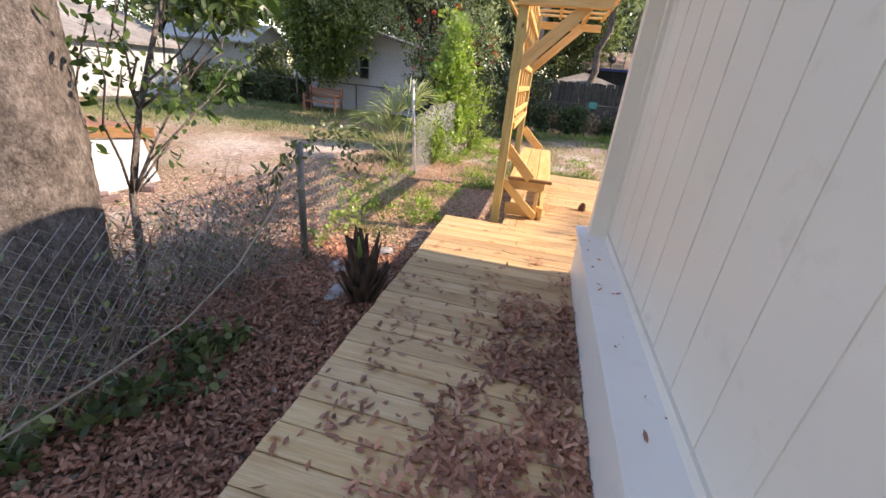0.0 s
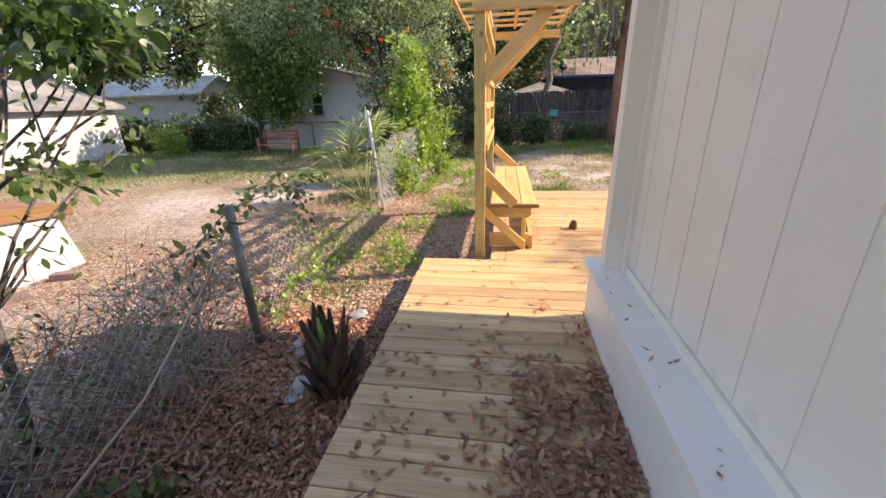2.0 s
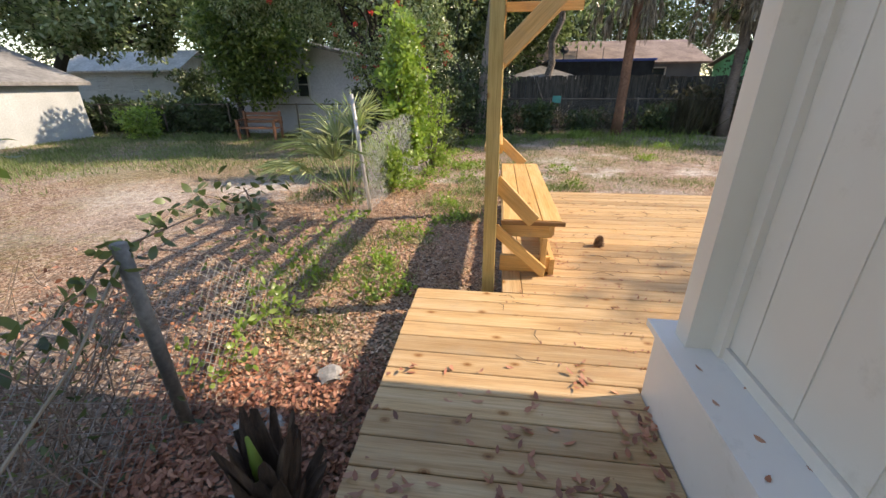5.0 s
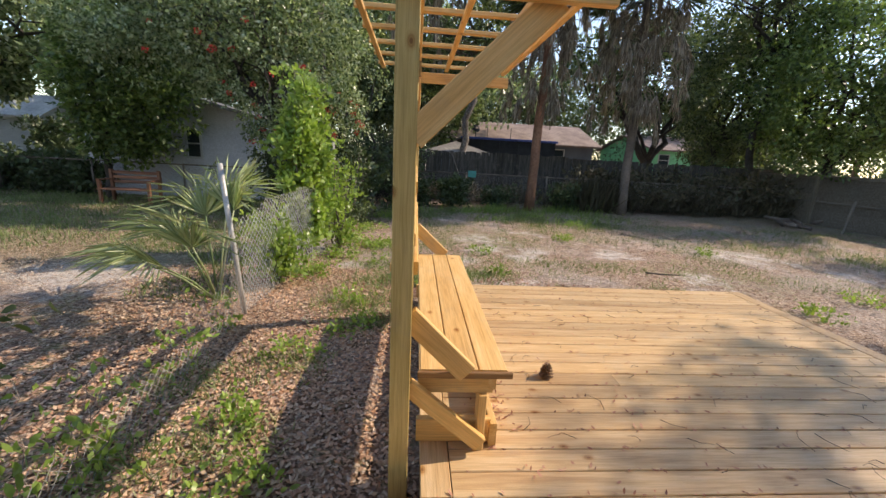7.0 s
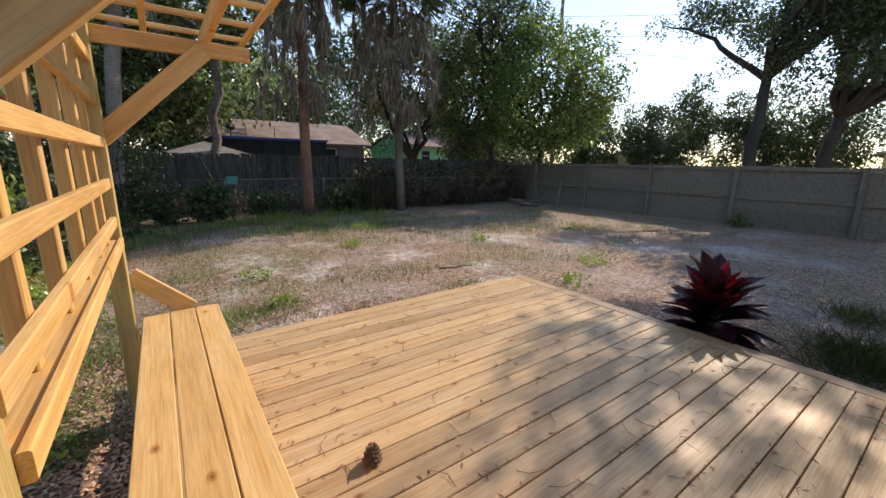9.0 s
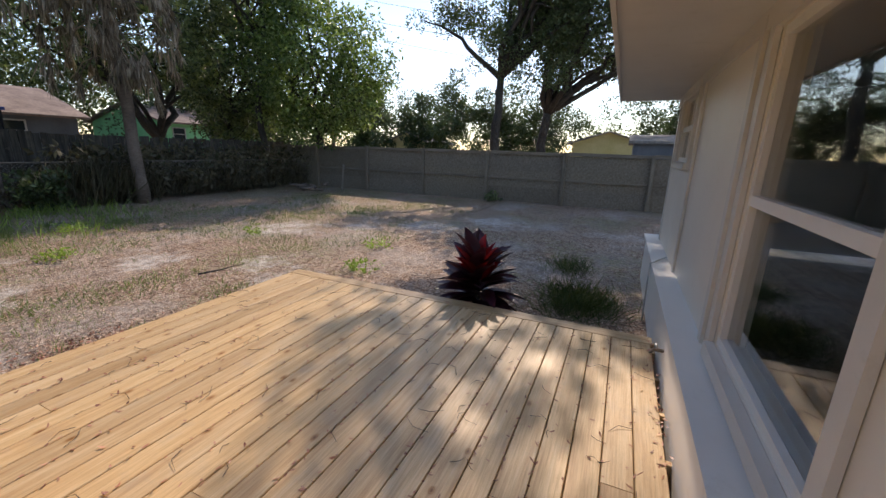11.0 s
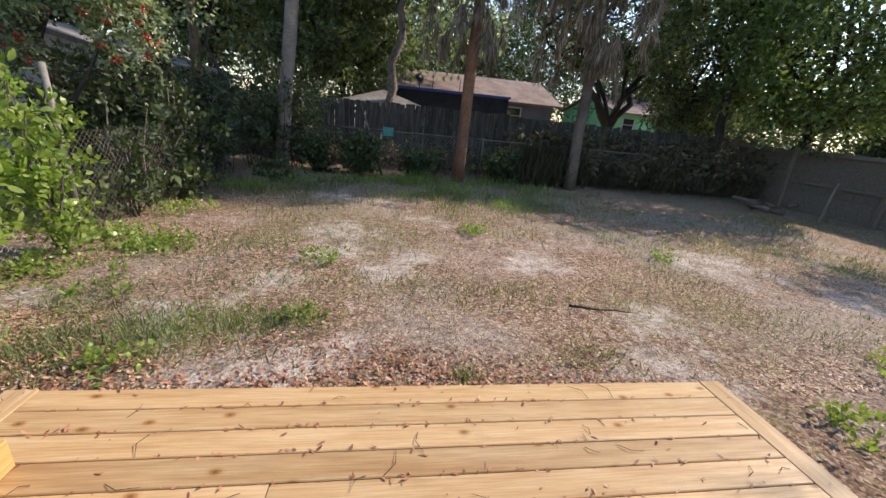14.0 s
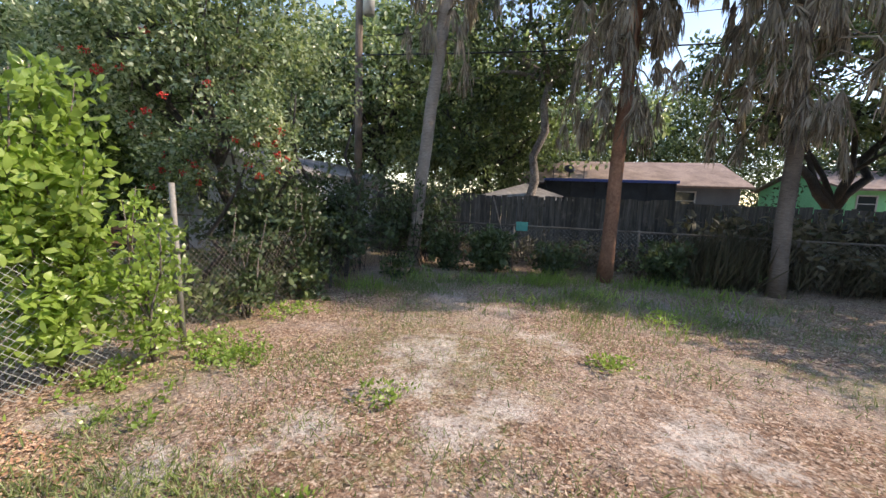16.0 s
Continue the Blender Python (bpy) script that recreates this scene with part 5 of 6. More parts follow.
def sash_window(name, label, x0, x1, z0, z1, cols, rows, casing):
    """A framed window in the rear wall, its panes set back in the opening."""
    w = thing(name, label, "window", (x0, WY, z0), kind="structure")
    y = WY
    for a, b, c, d, nm in ((x0 - casing, x0, z0 - casing, z1 + casing, "casing"), (x1, x1 + casing, z0 - casing, z1 + casing, "casing"), (x0, x1, z1, z1 + casing, "casing"), (x0, x1, z0 - casing, z0, "sill")):
        put(nm, Shape().box(a, b, y + 0.003, y + (0.028 if nm == "casing" else 0.05), c, d).mesh(nm, TRIM), w)
    f = 0.045
    put("window_frame", Shape().box(x0, x0 + f, y - 0.07, y - 0.01, z0, z1).box(x1 - f, x1, y - 0.07, y - 0.01, z0, z1).box(x0 + f, x1 - f, y - 0.07, y - 0.01, z0, z0 + f).box(x0 + f, x1 - f, y - 0.07, y - 0.01, z1 - f, z1).mesh("window_frame", LEDGE), w)
    xs, zs = np.linspace(x0 + f, x1 - f, cols + 1), np.linspace(z0 + f, z1 - f, rows + 1)
    for x in xs[1:-1]:
        put("muntin", Shape().box(x - 0.014, x + 0.014, y - 0.055, y - 0.018, z0 + f, z1 - f).mesh("muntin", LEDGE), w)
    for z in zs[1:-1]:
        put("meeting_rail", Shape().box(x0 + f, x1 - f, y - 0.05, y - 0.008, z - 0.024, z + 0.024).mesh("meeting_rail", LEDGE), w)
    for a, b in zip(xs, xs[1:]):
        for c, d in zip(zs, zs[1:]):
            o = put("pane", Shape().box(a, b, y - 0.044, y - 0.04, c, d).mesh("pane", PANE), w)
            o.visible_shadow = False


sash_window("window_1", "white double-hung window over the base ledge", 1.95, 3.12, 0.5, 2.0, 1, 2, 0.075)
sash_window("window_2", "white four-pane window above a plain panel", 5.15, 6.15, 1.38, 2.06, 2, 2, 0.06)
put("wall_panel", Shape().box(4.95, 6.4, WY + 0.003, WY + 0.018, BASE + 0.02, 1.3).mesh("wall_panel", PAINT), house)
for x in (3.35, 4.88, 6.45):
    put("wall_batten", Shape().box(x - 0.035, x + 0.035, WY + 0.003, WY + 0.024, BASE, 2.1).mesh("wall_batten", TRIM), house)
put("frieze_board", Shape().box(1.4, EAST, WY + 0.003, WY + 0.02, 2.03, EAVE).mesh("frieze_board", TRIM), house)
conduit = thing("cable", "thin grey cable running over the ledge and down", "cable", (5.0, HY + 0.04, 0.4))
put("cable_run", data("cable_run", *tube([(5.35, WY + 0.03, BASE + 0.02), (5.2, HY - 0.03, BASE + 0.012), (5.1, HY + 0.04, BASE - 0.005), (5.02, HY + 0.045, 0.2), (5.0, HY + 0.04, G + 0.02)], [0.008] * 5, 6), STEEL, True), conduit)
spigot = thing("hose_tap", "small brass garden tap on the white base wall", "tap", (3.62, HY, 0.16))
put("tap_body", data("tap_body", *tube([(3.62, HY, 0.16), (3.62, HY + 0.06, 0.16), (3.62, HY + 0.085, 0.13)], [0.012, 0.012, 0.01], 8), DARKSTEEL, True), spigot)
put("tap_handle", data("tap_handle", *tube([(3.59, HY + 0.05, 0.19), (3.62, HY + 0.05, 0.195), (3.65, HY + 0.05, 0.19)], [0.008] * 3, 6), STEEL, True), spigot)

# ---- red cordyline beside the deck ----
PURPLE = leafy("purple_leaf", ((0.03, 0.01, 0.018), (0.075, 0.02, 0.038)), 0.3, 0.2)
CRIMSON = leafy("crimson_leaf", ((0.12, 0.006, 0.012), (0.25, 0.012, 0.02)), 0.35, 0.3)
random.seed(41)


def blade(name, length, width, droop, mat, fold=0.25, seg=6):
    """A long leaf along x that arches down, folded along its rib."""
    v, f = [], []
    for i in range(seg + 1):
        t = i / seg
        w = width * math.sin(math.pi * min(1, 0.12 + t * 0.88)) ** 0.8 / 2 if i < seg else 0.002
        x, z = length * t * (1 - 0.15 * droop * t), -droop * length * t * t * 0.5
        v += [(x, -w, z + w * fold * 2), (x, 0, z), (x, w, z + w * fold * 2)]
    for i in range(seg):
        for k in range(2):
            a = 3 * i + k
            f.append((a, a + 1, a + 4, a + 3))
    return data(name, v, f, mat, True)


plant = thing("cordyline", "bushy dark purple cordyline plant with crimson young leaves", "plant", (4.56, 2.62, G))
put("stem", data("stem", *tube([(4.56, 2.62, G - 0.03), (4.57, 2.63, 0.05), (4.56, 2.64, 0.3)], [0.03, 0.025, 0.015], 8), DARKBARK, True), plant)
kinds = [blade("leaf", 0.42, 0.165, 0.3, PURPLE), blade("leaf", 0.48, 0.17, 0.42, PURPLE), blade("leaf", 0.35, 0.14, 0.2, CRIMSON)]
for i in range(72):
    h = i / 72
    a = i * 2.399 + random.uniform(-0.3, 0.3)
    tilt = -8 - 62 * h + random.uniform(-12, 12)
    k = kinds[2] if (h > 0.55 and random.random() < 0.6) else kinds[0 if h > 0.4 else 1]
    put("leaf", k, plant, "", pose(4.56 + 0.05 * math.cos(a), 2.62 + 0.05 * math.sin(a), -0.12 + 0.42 * h, random.uniform(-25, 25), tilt, math.degrees(a)) @ Matrix.Scale(random.uniform(0.8, 1.1), 4))

# ---- pine cone ----
cone = thing("pine_cone", "open brown pine cone lying on the deck", "pine cone", (1.139, 2.823, 0.0))
CONE = plain("pine_cone_brown", (0.17, 0.1, 0.06), (0.34, 0.21, 0.13), 0.7, 40, 120, 0.3)
put("core", data("core", *tube([(1.139, 2.823, 0.004), (1.139, 2.823, 0.05), (1.141, 2.824, 0.095)], [0.008, 0.011, 0.004], 8), CONE, True), cone)
sc = data("scale", [(0, -0.004, 0), (0, 0.004, 0), (0.026, -0.009, 0.004), (0.026, 0.009, 0.004), (0.031, 0, 0.011), (0.013, 0, 0.008)], [(0, 2, 3, 1), (0, 5, 2), (1, 3, 5), (2, 5, 4), (3, 4, 5), (2, 4, 3)], CONE)
for i in range(56):
    h = i / 56
    a = i * 2.399
    put("scale", sc, cone, "", pose(1.139, 2.823, 0.008 + 0.082 * h, 0, 20 - 50 * h, math.degrees(a)) @ Matrix.Scale(1.6 - 0.9 * h * h, 4))

# ---- palm stump, stones and scraps ----
stump = thing("palm_stump", "ragged brown palm stump with one green shoot", "stump", (-0.56, 0.28, G))
BOOT = bark("palm_boot", (0.045, 0.028, 0.02), (0.11, 0.07, 0.05), (0.21, 0.145, 0.1), (8, 8, 2))
put("core", data("core", *tube([(-0.56, 0.28, G - 0.04), (-0.56, 0.28, -0.05), (-0.56, 0.28, 0.05)], [0.09, 0.085, 0.045], 12, 0.08), BOOT, True), stump)
boot = data("leaf_base", [(-0.05, 0, 0), (0.05, 0, 0), (0.05, 0.025, 0), (-0.05, 0.025, 0), (-0.03, 0.03, 0.14), (0.03, 0.03, 0.14), (0.025, 0.05, 0.14), (-0.025, 0.05, 0.14), (-0.012, 0.05, 0.21), (0.016, 0.055, 0.2)],
            [(0, 3, 2, 1), (0, 1, 5, 4), (1, 2, 6, 5), (2, 3, 7, 6), (3, 0, 4, 7), (4, 5, 9, 8), (5, 6, 9), (6, 7, 8, 9), (7, 4, 8)], BOOT)
for i in range(34):
    h = i / 34
    a = i * 137.5
    put("leaf_base", boot, stump, "", pose(-0.56, 0.28, G + 0.3 * h, 0, 0, a) @ pose(0, 0.075 - 0.035 * h, 0, -15 + 12 * h + random.uniform(-8, 8), random.uniform(-10, 10), 0) @ Matrix.Diagonal((random.uniform(0.6, 0.95), 1.0, random.uniform(0.8, 1.5), 1.0)))
put("shoot", data("shoot", *tube([(-0.57, 0.26, 0.02), (-0.575, 0.255, 0.18), (-0.58, 0.25, 0.3)], [0.024, 0.02, 0.006], 6), BRIGHT, True), stump, "green young shoot")
STONE = plain("grey_stone", (0.24, 0.235, 0.225), (0.45, 0.44, 0.42), 0.9, 8, 50, 0.6)


def stone(x, y, size, label="rough grey stone half buried in leaves"):
    bm = bmesh.new()
    bmesh.ops.create_icosphere(bm, subdivisions=2, radius=size)
    o = random.uniform(0, 50)
    for v in bm.verts:
        n3 = noise.noise(v.co / size * 1.3 + Vector((o, 0, 0)))
        v.co *= 1 + 0.45 * n3
        v.co.z *= 0.38
    me = bpy.data.meshes.new("stone")
    bm.to_mesh(me)
    bm.free()
    me.materials.append(STONE)
    tagged(put("stone", me, None, "", pose(x, y, G + size * 0.2, 0, 0, random.uniform(0, 360))), label, "stone", "stones by the walkway")


for x, y, sz in ((-0.76, 0.3, 0.085), (-0.93, 0.62, 0.055), (-1.02, 0.7, 0.05), (-0.85, 0.75, 0.05), (-0.95, 0.8, 0.04), (-0.72, 1.12, 0.075), (-0.78, 0.2, 0.05), (-0.9, -0.35, 0.025), (-0.6, -0.7, 0.02), (-0.72, -0.1, 0.025)):
    stone(x, y, sz)

# ---- leaves, twigs and grass ----
rng = np.random.default_rng(51)


def litter(name, label, xy, z, length, width, mat, tilt=0.25, cat="leaves"):
    n = len(xy)
    a = rng.uniform(0, 2 * np.pi, n)
    way = np.stack([np.cos(a), np.sin(a), rng.normal(0, tilt, n)], 1)
    side = np.stack([-np.sin(a), np.cos(a), rng.normal(0, tilt, n)], 1)
    place = np.column_stack([xy, z])
    return tagged(put(name, leaf_data(name, place, way, length, width, mat, 0.18, side, cat == "leaves" and n < 30000)), label, cat, kind="stuff")


def bare(xy):
    """True where a sandy patch shows through."""
    out = np.zeros(len(xy), bool)
    rag = 0.5 * wobble(xy, 4.0, 30) + 0.2 * wobble(xy, 11.0, 31)
    for x, y, r in SAND:
        if r < 0.6:
            out |= np.hypot(xy[:, 0] - x, xy[:, 1] - y) + rag * 1.2 * r / 0.3 * 0.6 < r * 1.1
    return out & (rng.random(len(xy)) > 0.2)


def wobble(xy, f, s):
    return np.array([noise.noise(Vector((x * f, y * f, s))) for x, y in xy])


q = np.column_stack([rng.uniform(-0.3, 0.905, 34000), rng.uniform(-3.2, 1.1, 34000)])
dens = 0.03 * np.clip(1.4 - q[:, 1], 0.3, 1.2) + 0.8 * (1 / (1 + np.exp(-(q[:, 0] - 0.55 + 0.35 * wobble(q, 1.3, 3)) * 11))) * np.clip((0.55 - q[:, 1]) / 0.8, 0.03, 1) + 0.9 * np.clip((q[:, 0] - 0.8) / 0.08, 0, 1) * np.clip((0.8 - q[:, 1]) * 3, 0, 1)
dens *= np.clip(0.55 + 2.4 * wobble(q, 4.5, 8), 0.12, 1.3)
q = q[rng.random(len(q)) < dens]
litter("walkway_leaves", "heap of small dry brown oak leaves on the walkway", q, rng.uniform(0.004, 0.02, len(q)), rng.uniform(0.035, 0.068, len(q)), rng.uniform(0.015, 0.027, len(q)), DEAD)
q = np.column_stack([rng.uniform(0.3, 4.15, 420), rng.uniform(1.0, 4.8, 420)])
q = np.concatenate([q, np.column_stack([rng.normal(0.74, 0.05, 170), rng.uniform(2.3, 4.0, 170)]), np.column_stack([rng.uniform(1.2, 4.1, 120), rng.uniform(0.98, 1.06, 120)])])
q = np.concatenate([np.column_stack([rng.uniform(0.4, 4.0, 1100), rng.uniform(1.1, 4.75, 1100)]), q])
q[:1340, 1] = 1.865 + PITCH * np.round((q[:1340, 1] - 1.865) / PITCH) + rng.normal(0, 0.006, 1340)
litter("deck_leaves", "scattered dry leaf scraps on the deck boards", q, np.full(len(q), 0.006), rng.uniform(0.012, 0.042, len(q)), rng.uniform(0.006, 0.014, len(q)), DEAD)
s = Shape()
random.seed(52)
for i in range(150):
    x, y, a = random.uniform(0.0, 4.0), random.uniform(1.0, 4.7), random.uniform(0, 6.28)
    if x < 0.75 and y > 1.8:
        continue
    ln = random.uniform(0.05, 0.16)
    s.add(tube([(x, y, 0.005), (x + ln * 0.5 * math.cos(a), y + ln * 0.5 * math.sin(a), 0.012), (x + ln * math.cos(a + 0.4), y + ln * math.sin(a + 0.4), 0.005)], [0.0018, 0.0016, 0.001], 4))
tagged(put("deck_twigs", s.mesh("deck_twigs", DARKBARK)), "thin dry twigs and pine needles on the deck", "twigs", kind="stuff")
q = np.column_stack([rng.uniform(HX - 0.02, WX - 0.02, 22), rng.uniform(-1.6, 0.9, 22)])
litter("ledge_leaves", "few dry brown leaves on the white ledge", q, np.full(22, BASE + 0.004), rng.uniform(0.02, 0.045, 22), rng.uniform(0.01, 0.02, 22), DEAD)
q = np.column_stack([rng.uniform(-2.0, -0.36, 58000), rng.uniform(-2.6, 3.2, 58000)])
rag = 0.5 * wobble(q, 1.6, 12)
q = q[rng.random(len(q)) < np.clip((1.5 + rag - q[:, 1]) / 0.9, 0, 1) * np.clip((q[:, 0] + 1.75 + 0.6 * rag) / 0.4, 0.05, 1)]
litter("leaf_litter", "thick brown oak leaf litter beside the walkway", q, G + rng.uniform(-0.005, 0.03, len(q)), rng.uniform(0.022, 0.052, len(q)), rng.uniform(0.012, 0.022, len(q)), DEAD, 0.5)
q = np.column_stack([rng.uniform(-6, 13.4, 120000), 4.88 + 9.0 * rng.random(120000) ** 1.9])
q = q[rng.random(len(q)) < 0.2 + 1.3 * np.clip(wobble(q, 0.9, 9) + 0.3 * wobble(q, 3.5, 2) + 0.28, 0, 0.8)]
q = q[~bare(q)]
TAN = leafy("tan_leaves", ((0.22, 0.1, 0.06), (0.56, 0.32, 0.2), (0.7, 0.48, 0.34), (0.4, 0.2, 0.12), (0.76, 0.6, 0.47)), 0.5, 0.0)
DRY = leafy("dry_leaves", ((0.1, 0.05, 0.032), (0.46, 0.28, 0.185), (0.65, 0.48, 0.35), (0.3, 0.155, 0.09), (0.74, 0.61, 0.49)), 0.55, 0.0)
litter("lawn_leaves", "pale dry leaves strewn over the thin lawn", q, G + rng.uniform(0.0, 0.03, len(q)), rng.uniform(0.014, 0.042, len(q)), rng.uniform(0.009, 0.02, len(q)), DRY, 0.25)
q = np.column_stack([rng.uniform(-3.2, 0.25, 34000), rng.uniform(1.2, 5.9, 34000)])
q = q[rng.random(len(q)) < np.clip((q[:, 0] + 3.2) / 1.2, 0.1, 1) * np.clip((q[:, 1] - 1.0) / 0.9, 0, 1)]
litter("lawn_leaves", "dry leaves on the ground beside the arbor", q, G + rng.uniform(0.0, 0.02, len(q)), rng.uniform(0.022, 0.046, len(q)), rng.uniform(0.011, 0.022, len(q)), TAN, 0.22)


def grass(name, label, xy, length, width, mat=GRASS, lean=0.45):
    n = len(xy)
    way = np.column_stack([rng.normal(0, lean, (n, 2)), np.ones(n)])
    place = np.column_stack([xy, np.full(n, G - 0.02)])
    return tagged(put(name, leaf_data(name, place, way, length, width, mat, 0.15)), label, "grass", kind="stuff")


drift = np.concatenate([np.column_stack([rng.normal(x, r, n), rng.normal(y, r * 0.4, n)]) for x, y, r, n in ((0.5, 4.98, 0.3, 260), (1.4, 5.0, 0.25, 260), (2.2, 4.98, 0.4, 500), (2.1, 5.3, 0.25, 300), (3.3, 5.0, 0.4, 360), (-0.2, 5.2, 0.35, 300), (0.4, 5.25, 0.2, 160), (1.35, 5.45, 0.2, 160))])
drift = drift[drift[:, 1] > 4.86]
litter("drifted_leaves", "drifts of reddish brown leaves along the deck edge", drift, G + rng.uniform(0.0, 0.04, len(drift)), rng.uniform(0.022, 0.046, len(drift)), rng.uniform(0.012, 0.022, len(drift)), DEAD, 0.4)


def patch(cx, cy, sx, sy, n):
    return np.column_stack([rng.normal(cx, sx, n), rng.normal(cy, sy, n)])


q = np.concatenate([np.column_stack([rng.uniform(-1.0, 7.5, 24000), rng.normal(11.2, 0.9, 24000)]), np.column_stack([rng.uniform(7, 13.5, 3000), rng.normal(9.5, 1.2, 3000)])])
q = q[(rng.random(len(q)) < 0.05 + 1.2 * np.clip(wobble(q, 0.7, 5) + 0.6 * wobble(q, 2.6, 6), 0, 1)) & (q[:, 1] < 13.8)]
grass("lawn_grass", "ragged green grass before the palms", q, rng.uniform(0.06, 0.2, len(q)), rng.uniform(0.006, 0.012, len(q)))
q = np.concatenate([patch(x, y, r, r * 0.6, n) for x, y, r, n in ((3.0, 12.6, 0.4, 260), (2.5, 12.2, 0.25, 240), (4.7, 12.7, 0.4, 220), (1.6, 12.0, 0.35, 130), (5.6, 12.3, 0.35, 120), (0.2, 11.6, 0.3, 90), (-0.6, 10.6, 0.3, 160), (3.6, 11.4, 0.4, 130), (5.2, 11.0, 0.4, 100), (2.4, 10.6, 0.4, 80), (4.3, 9.9, 0.35, 60))])
grass("grass_tuft", "long bright green grass tufts before the palms", q, rng.uniform(0.12, 0.38, len(q)), rng.uniform(0.009, 0.016, len(q)), BRIGHT, 0.5)
q = np.column_stack([rng.uniform(-0.9, 13, 46000), rng.uniform(4.9, 11, 46000)])
q = q[rng.random(len(q)) < np.clip(2.4 * (wobble(q, 0.8, 15) + 0.5 * wobble(q, 3.0, 16) - 0.02), 0.04, 1)]
q = q[~bare(q)]
grass("lawn_grass", "thin patchy grass on the sandy lawn", q, rng.uniform(0.04, 0.12, len(q)), rng.uniform(0.004, 0.009, len(q)))
q = np.concatenate([patch(x, y, r, r * 0.6, n) for x, y, r, n in ((-1.25, 2.3, 0.25, 500), (-1.1, 1.6, 0.22, 350), (-1.3, 3.0, 0.25, 400), (-0.1, 5.35, 0.32, 1300), (0.45, 5.6, 0.32, 1300), (0.9, 5.75, 0.3, 1000), (1.35, 5.75, 0.22, 500), (4.2, 8.6, 0.5, 500), (7.4, 8.4, 0.8, 900), (9.3, 7.6, 0.8, 800), (2.6, 5.05, 0.08, 120), (2.3, 6.4, 0.4, 500), (3.2, 6.3, 0.4, 500), (-0.3, 6.1, 0.3, 400), (1.2, 6.6, 0.4, 500), (3.6, 5.3, 0.15, 160), (0.6, 7.6, 0.4, 500), (4.6, 6.2, 0.4, 300), (2.2, 8.2, 0.6, 700), (-0.35, 4.6, 0.28, 900), (-0.2, 4.1, 0.2, 500), (-0.75, 3.3, 0.22, 400), (-0.85, 2.5, 0.2, 300))])
q = q[(q[:, 1] > 4.9) | (q[:, 0] < -0.4) | ((q[:, 0] < 0.1) & (q[:, 1] > 3.6))]
LAWN = leafy("lawn_blades", ((0.1344, 0.2, 0.068), (0.24, 0.32, 0.12), (0.4032, 0.42, 0.27)), 0.5, 0.35)
grass("grass_tuft", "straggling green grass tufts on the dry ground", q, rng.uniform(0.05, 0.15, len(q)), rng.uniform(0.005, 0.011, len(q)), LAWN, 0.9)
q = np.column_stack([rng.uniform(-14, -1.7, 60000), rng.uniform(4.5, 13, 60000)])
sandy = ((q[:, 0] + 5.0) / 2.4) ** 2 + ((q[:, 1] - 5.2) / 1.3) ** 2 < 1 + 0.8 * wobble(q, 1.1, 27)
q = q[(rng.random(len(q)) < 0.6 + wobble(q, 0.5, 25)) & ~sandy]
grass("yard_grass", "short green grass in the neighbouring yard", q, rng.uniform(0.04, 0.14, len(q)), rng.uniform(0.011, 0.02, len(q)))


def weed(label, x, y, r, n, size, h=0.12, mat=BRIGHT):
    """A low clump of leafy weeds."""
    t = thing("weed", label, "weed", (x, y, G), "weeds in the yard")
    c = np.column_stack([rng.normal(x, r * 0.5, n), rng.normal(y, r * 0.5, n), G + rng.uniform(0.0, h, n)])
    p, w = clumps(c, 0.05, 8)
    p[:, 2] = np.maximum(p[:, 2], G + 0.01)
    w[:, 2] += 0.6
    tagged(put("foliage", leaf_data("foliage", p, w, rng.uniform(0.6, 1.2, len(p)) * size, rng.uniform(0.6, 1.2, len(p)) * size * 0.55, mat, 0.2, None, True), t), kind="stuff")


LOW = "low bright green weed clump in dry litter"
for x, y, r, n in ((-0.41, 7.35, 0.4, 90), (1.4, 5.8, 0.16, 16), (1.4, 7.1, 0.2, 20), (3.4, 8.4, 0.25, 24), (5.05, 4.53, 0.22, 22), (-0.75, 3.5, 0.25, 18), (-0.8, 2.6, 0.22, 26), (-0.75, 2.0, 0.15, 10), (-0.35, 3.95, 0.25, 20), (-0.5, 4.6, 0.25, 20), (-0.55, 2.2, 0.18, 16), (-1.0, 6.6, 0.35, 50), (-0.95, 7.6, 0.3, 40), (-0.8, 8.8, 0.4, 40), (-1.1, 5.6, 0.3, 40), (0.4, 5.2, 0.2, 14), (5.9, 7.6, 0.25, 16), (6.2, 5.0, 0.3, 16), (4.5, 10.5, 0.4, 30), (-0.2, 6.2, 0.25, 14)):
    weed(LOW, x, y, r, n, 0.05)
for x, y, r, n in ((-1.25, 2.3, 0.2, 12), (-1.3, 1.6, 0.22, 16), (-1.38, 3.1, 0.2, 10), (-1.3, 1.1, 0.22, 12), (-1.45, 3.9, 0.2, 10)):
    weed("leafy green weeds growing through the fence wire", x, y, r, n, 0.06, 0.4)
for x, y, r, n in ((-1.15, -0.65, 0.16, 16), (-0.98, -0.78, 0.1, 9), (-1.28, -1.35, 0.2, 22), (-1.12, -1.05, 0.14, 12), (-1.0, -0.5, 0.08, 6)):
    weed("dark green broad-leaved seedlings in brown litter", x, y, r, n, 0.075, 0.14, OAKLEAF)
for x, y, r, n, h in ((-0.3, 12.0, 0.5, 50, 0.4), (-1.2, 9.6, 0.5, 60, 0.5), (-1.6, 8.4, 0.5, 60, 0.6), (5.0, 13.4, 0.5, 40, 0.7), (13.2, 5.2, 0.2, 20, 0.3), (6.4, 13.5, 0.4, 40, 0.6)):
    weed("dark leafy undergrowth along the yard edge", x, y, r, n, 0.11, h, OAKLEAF)
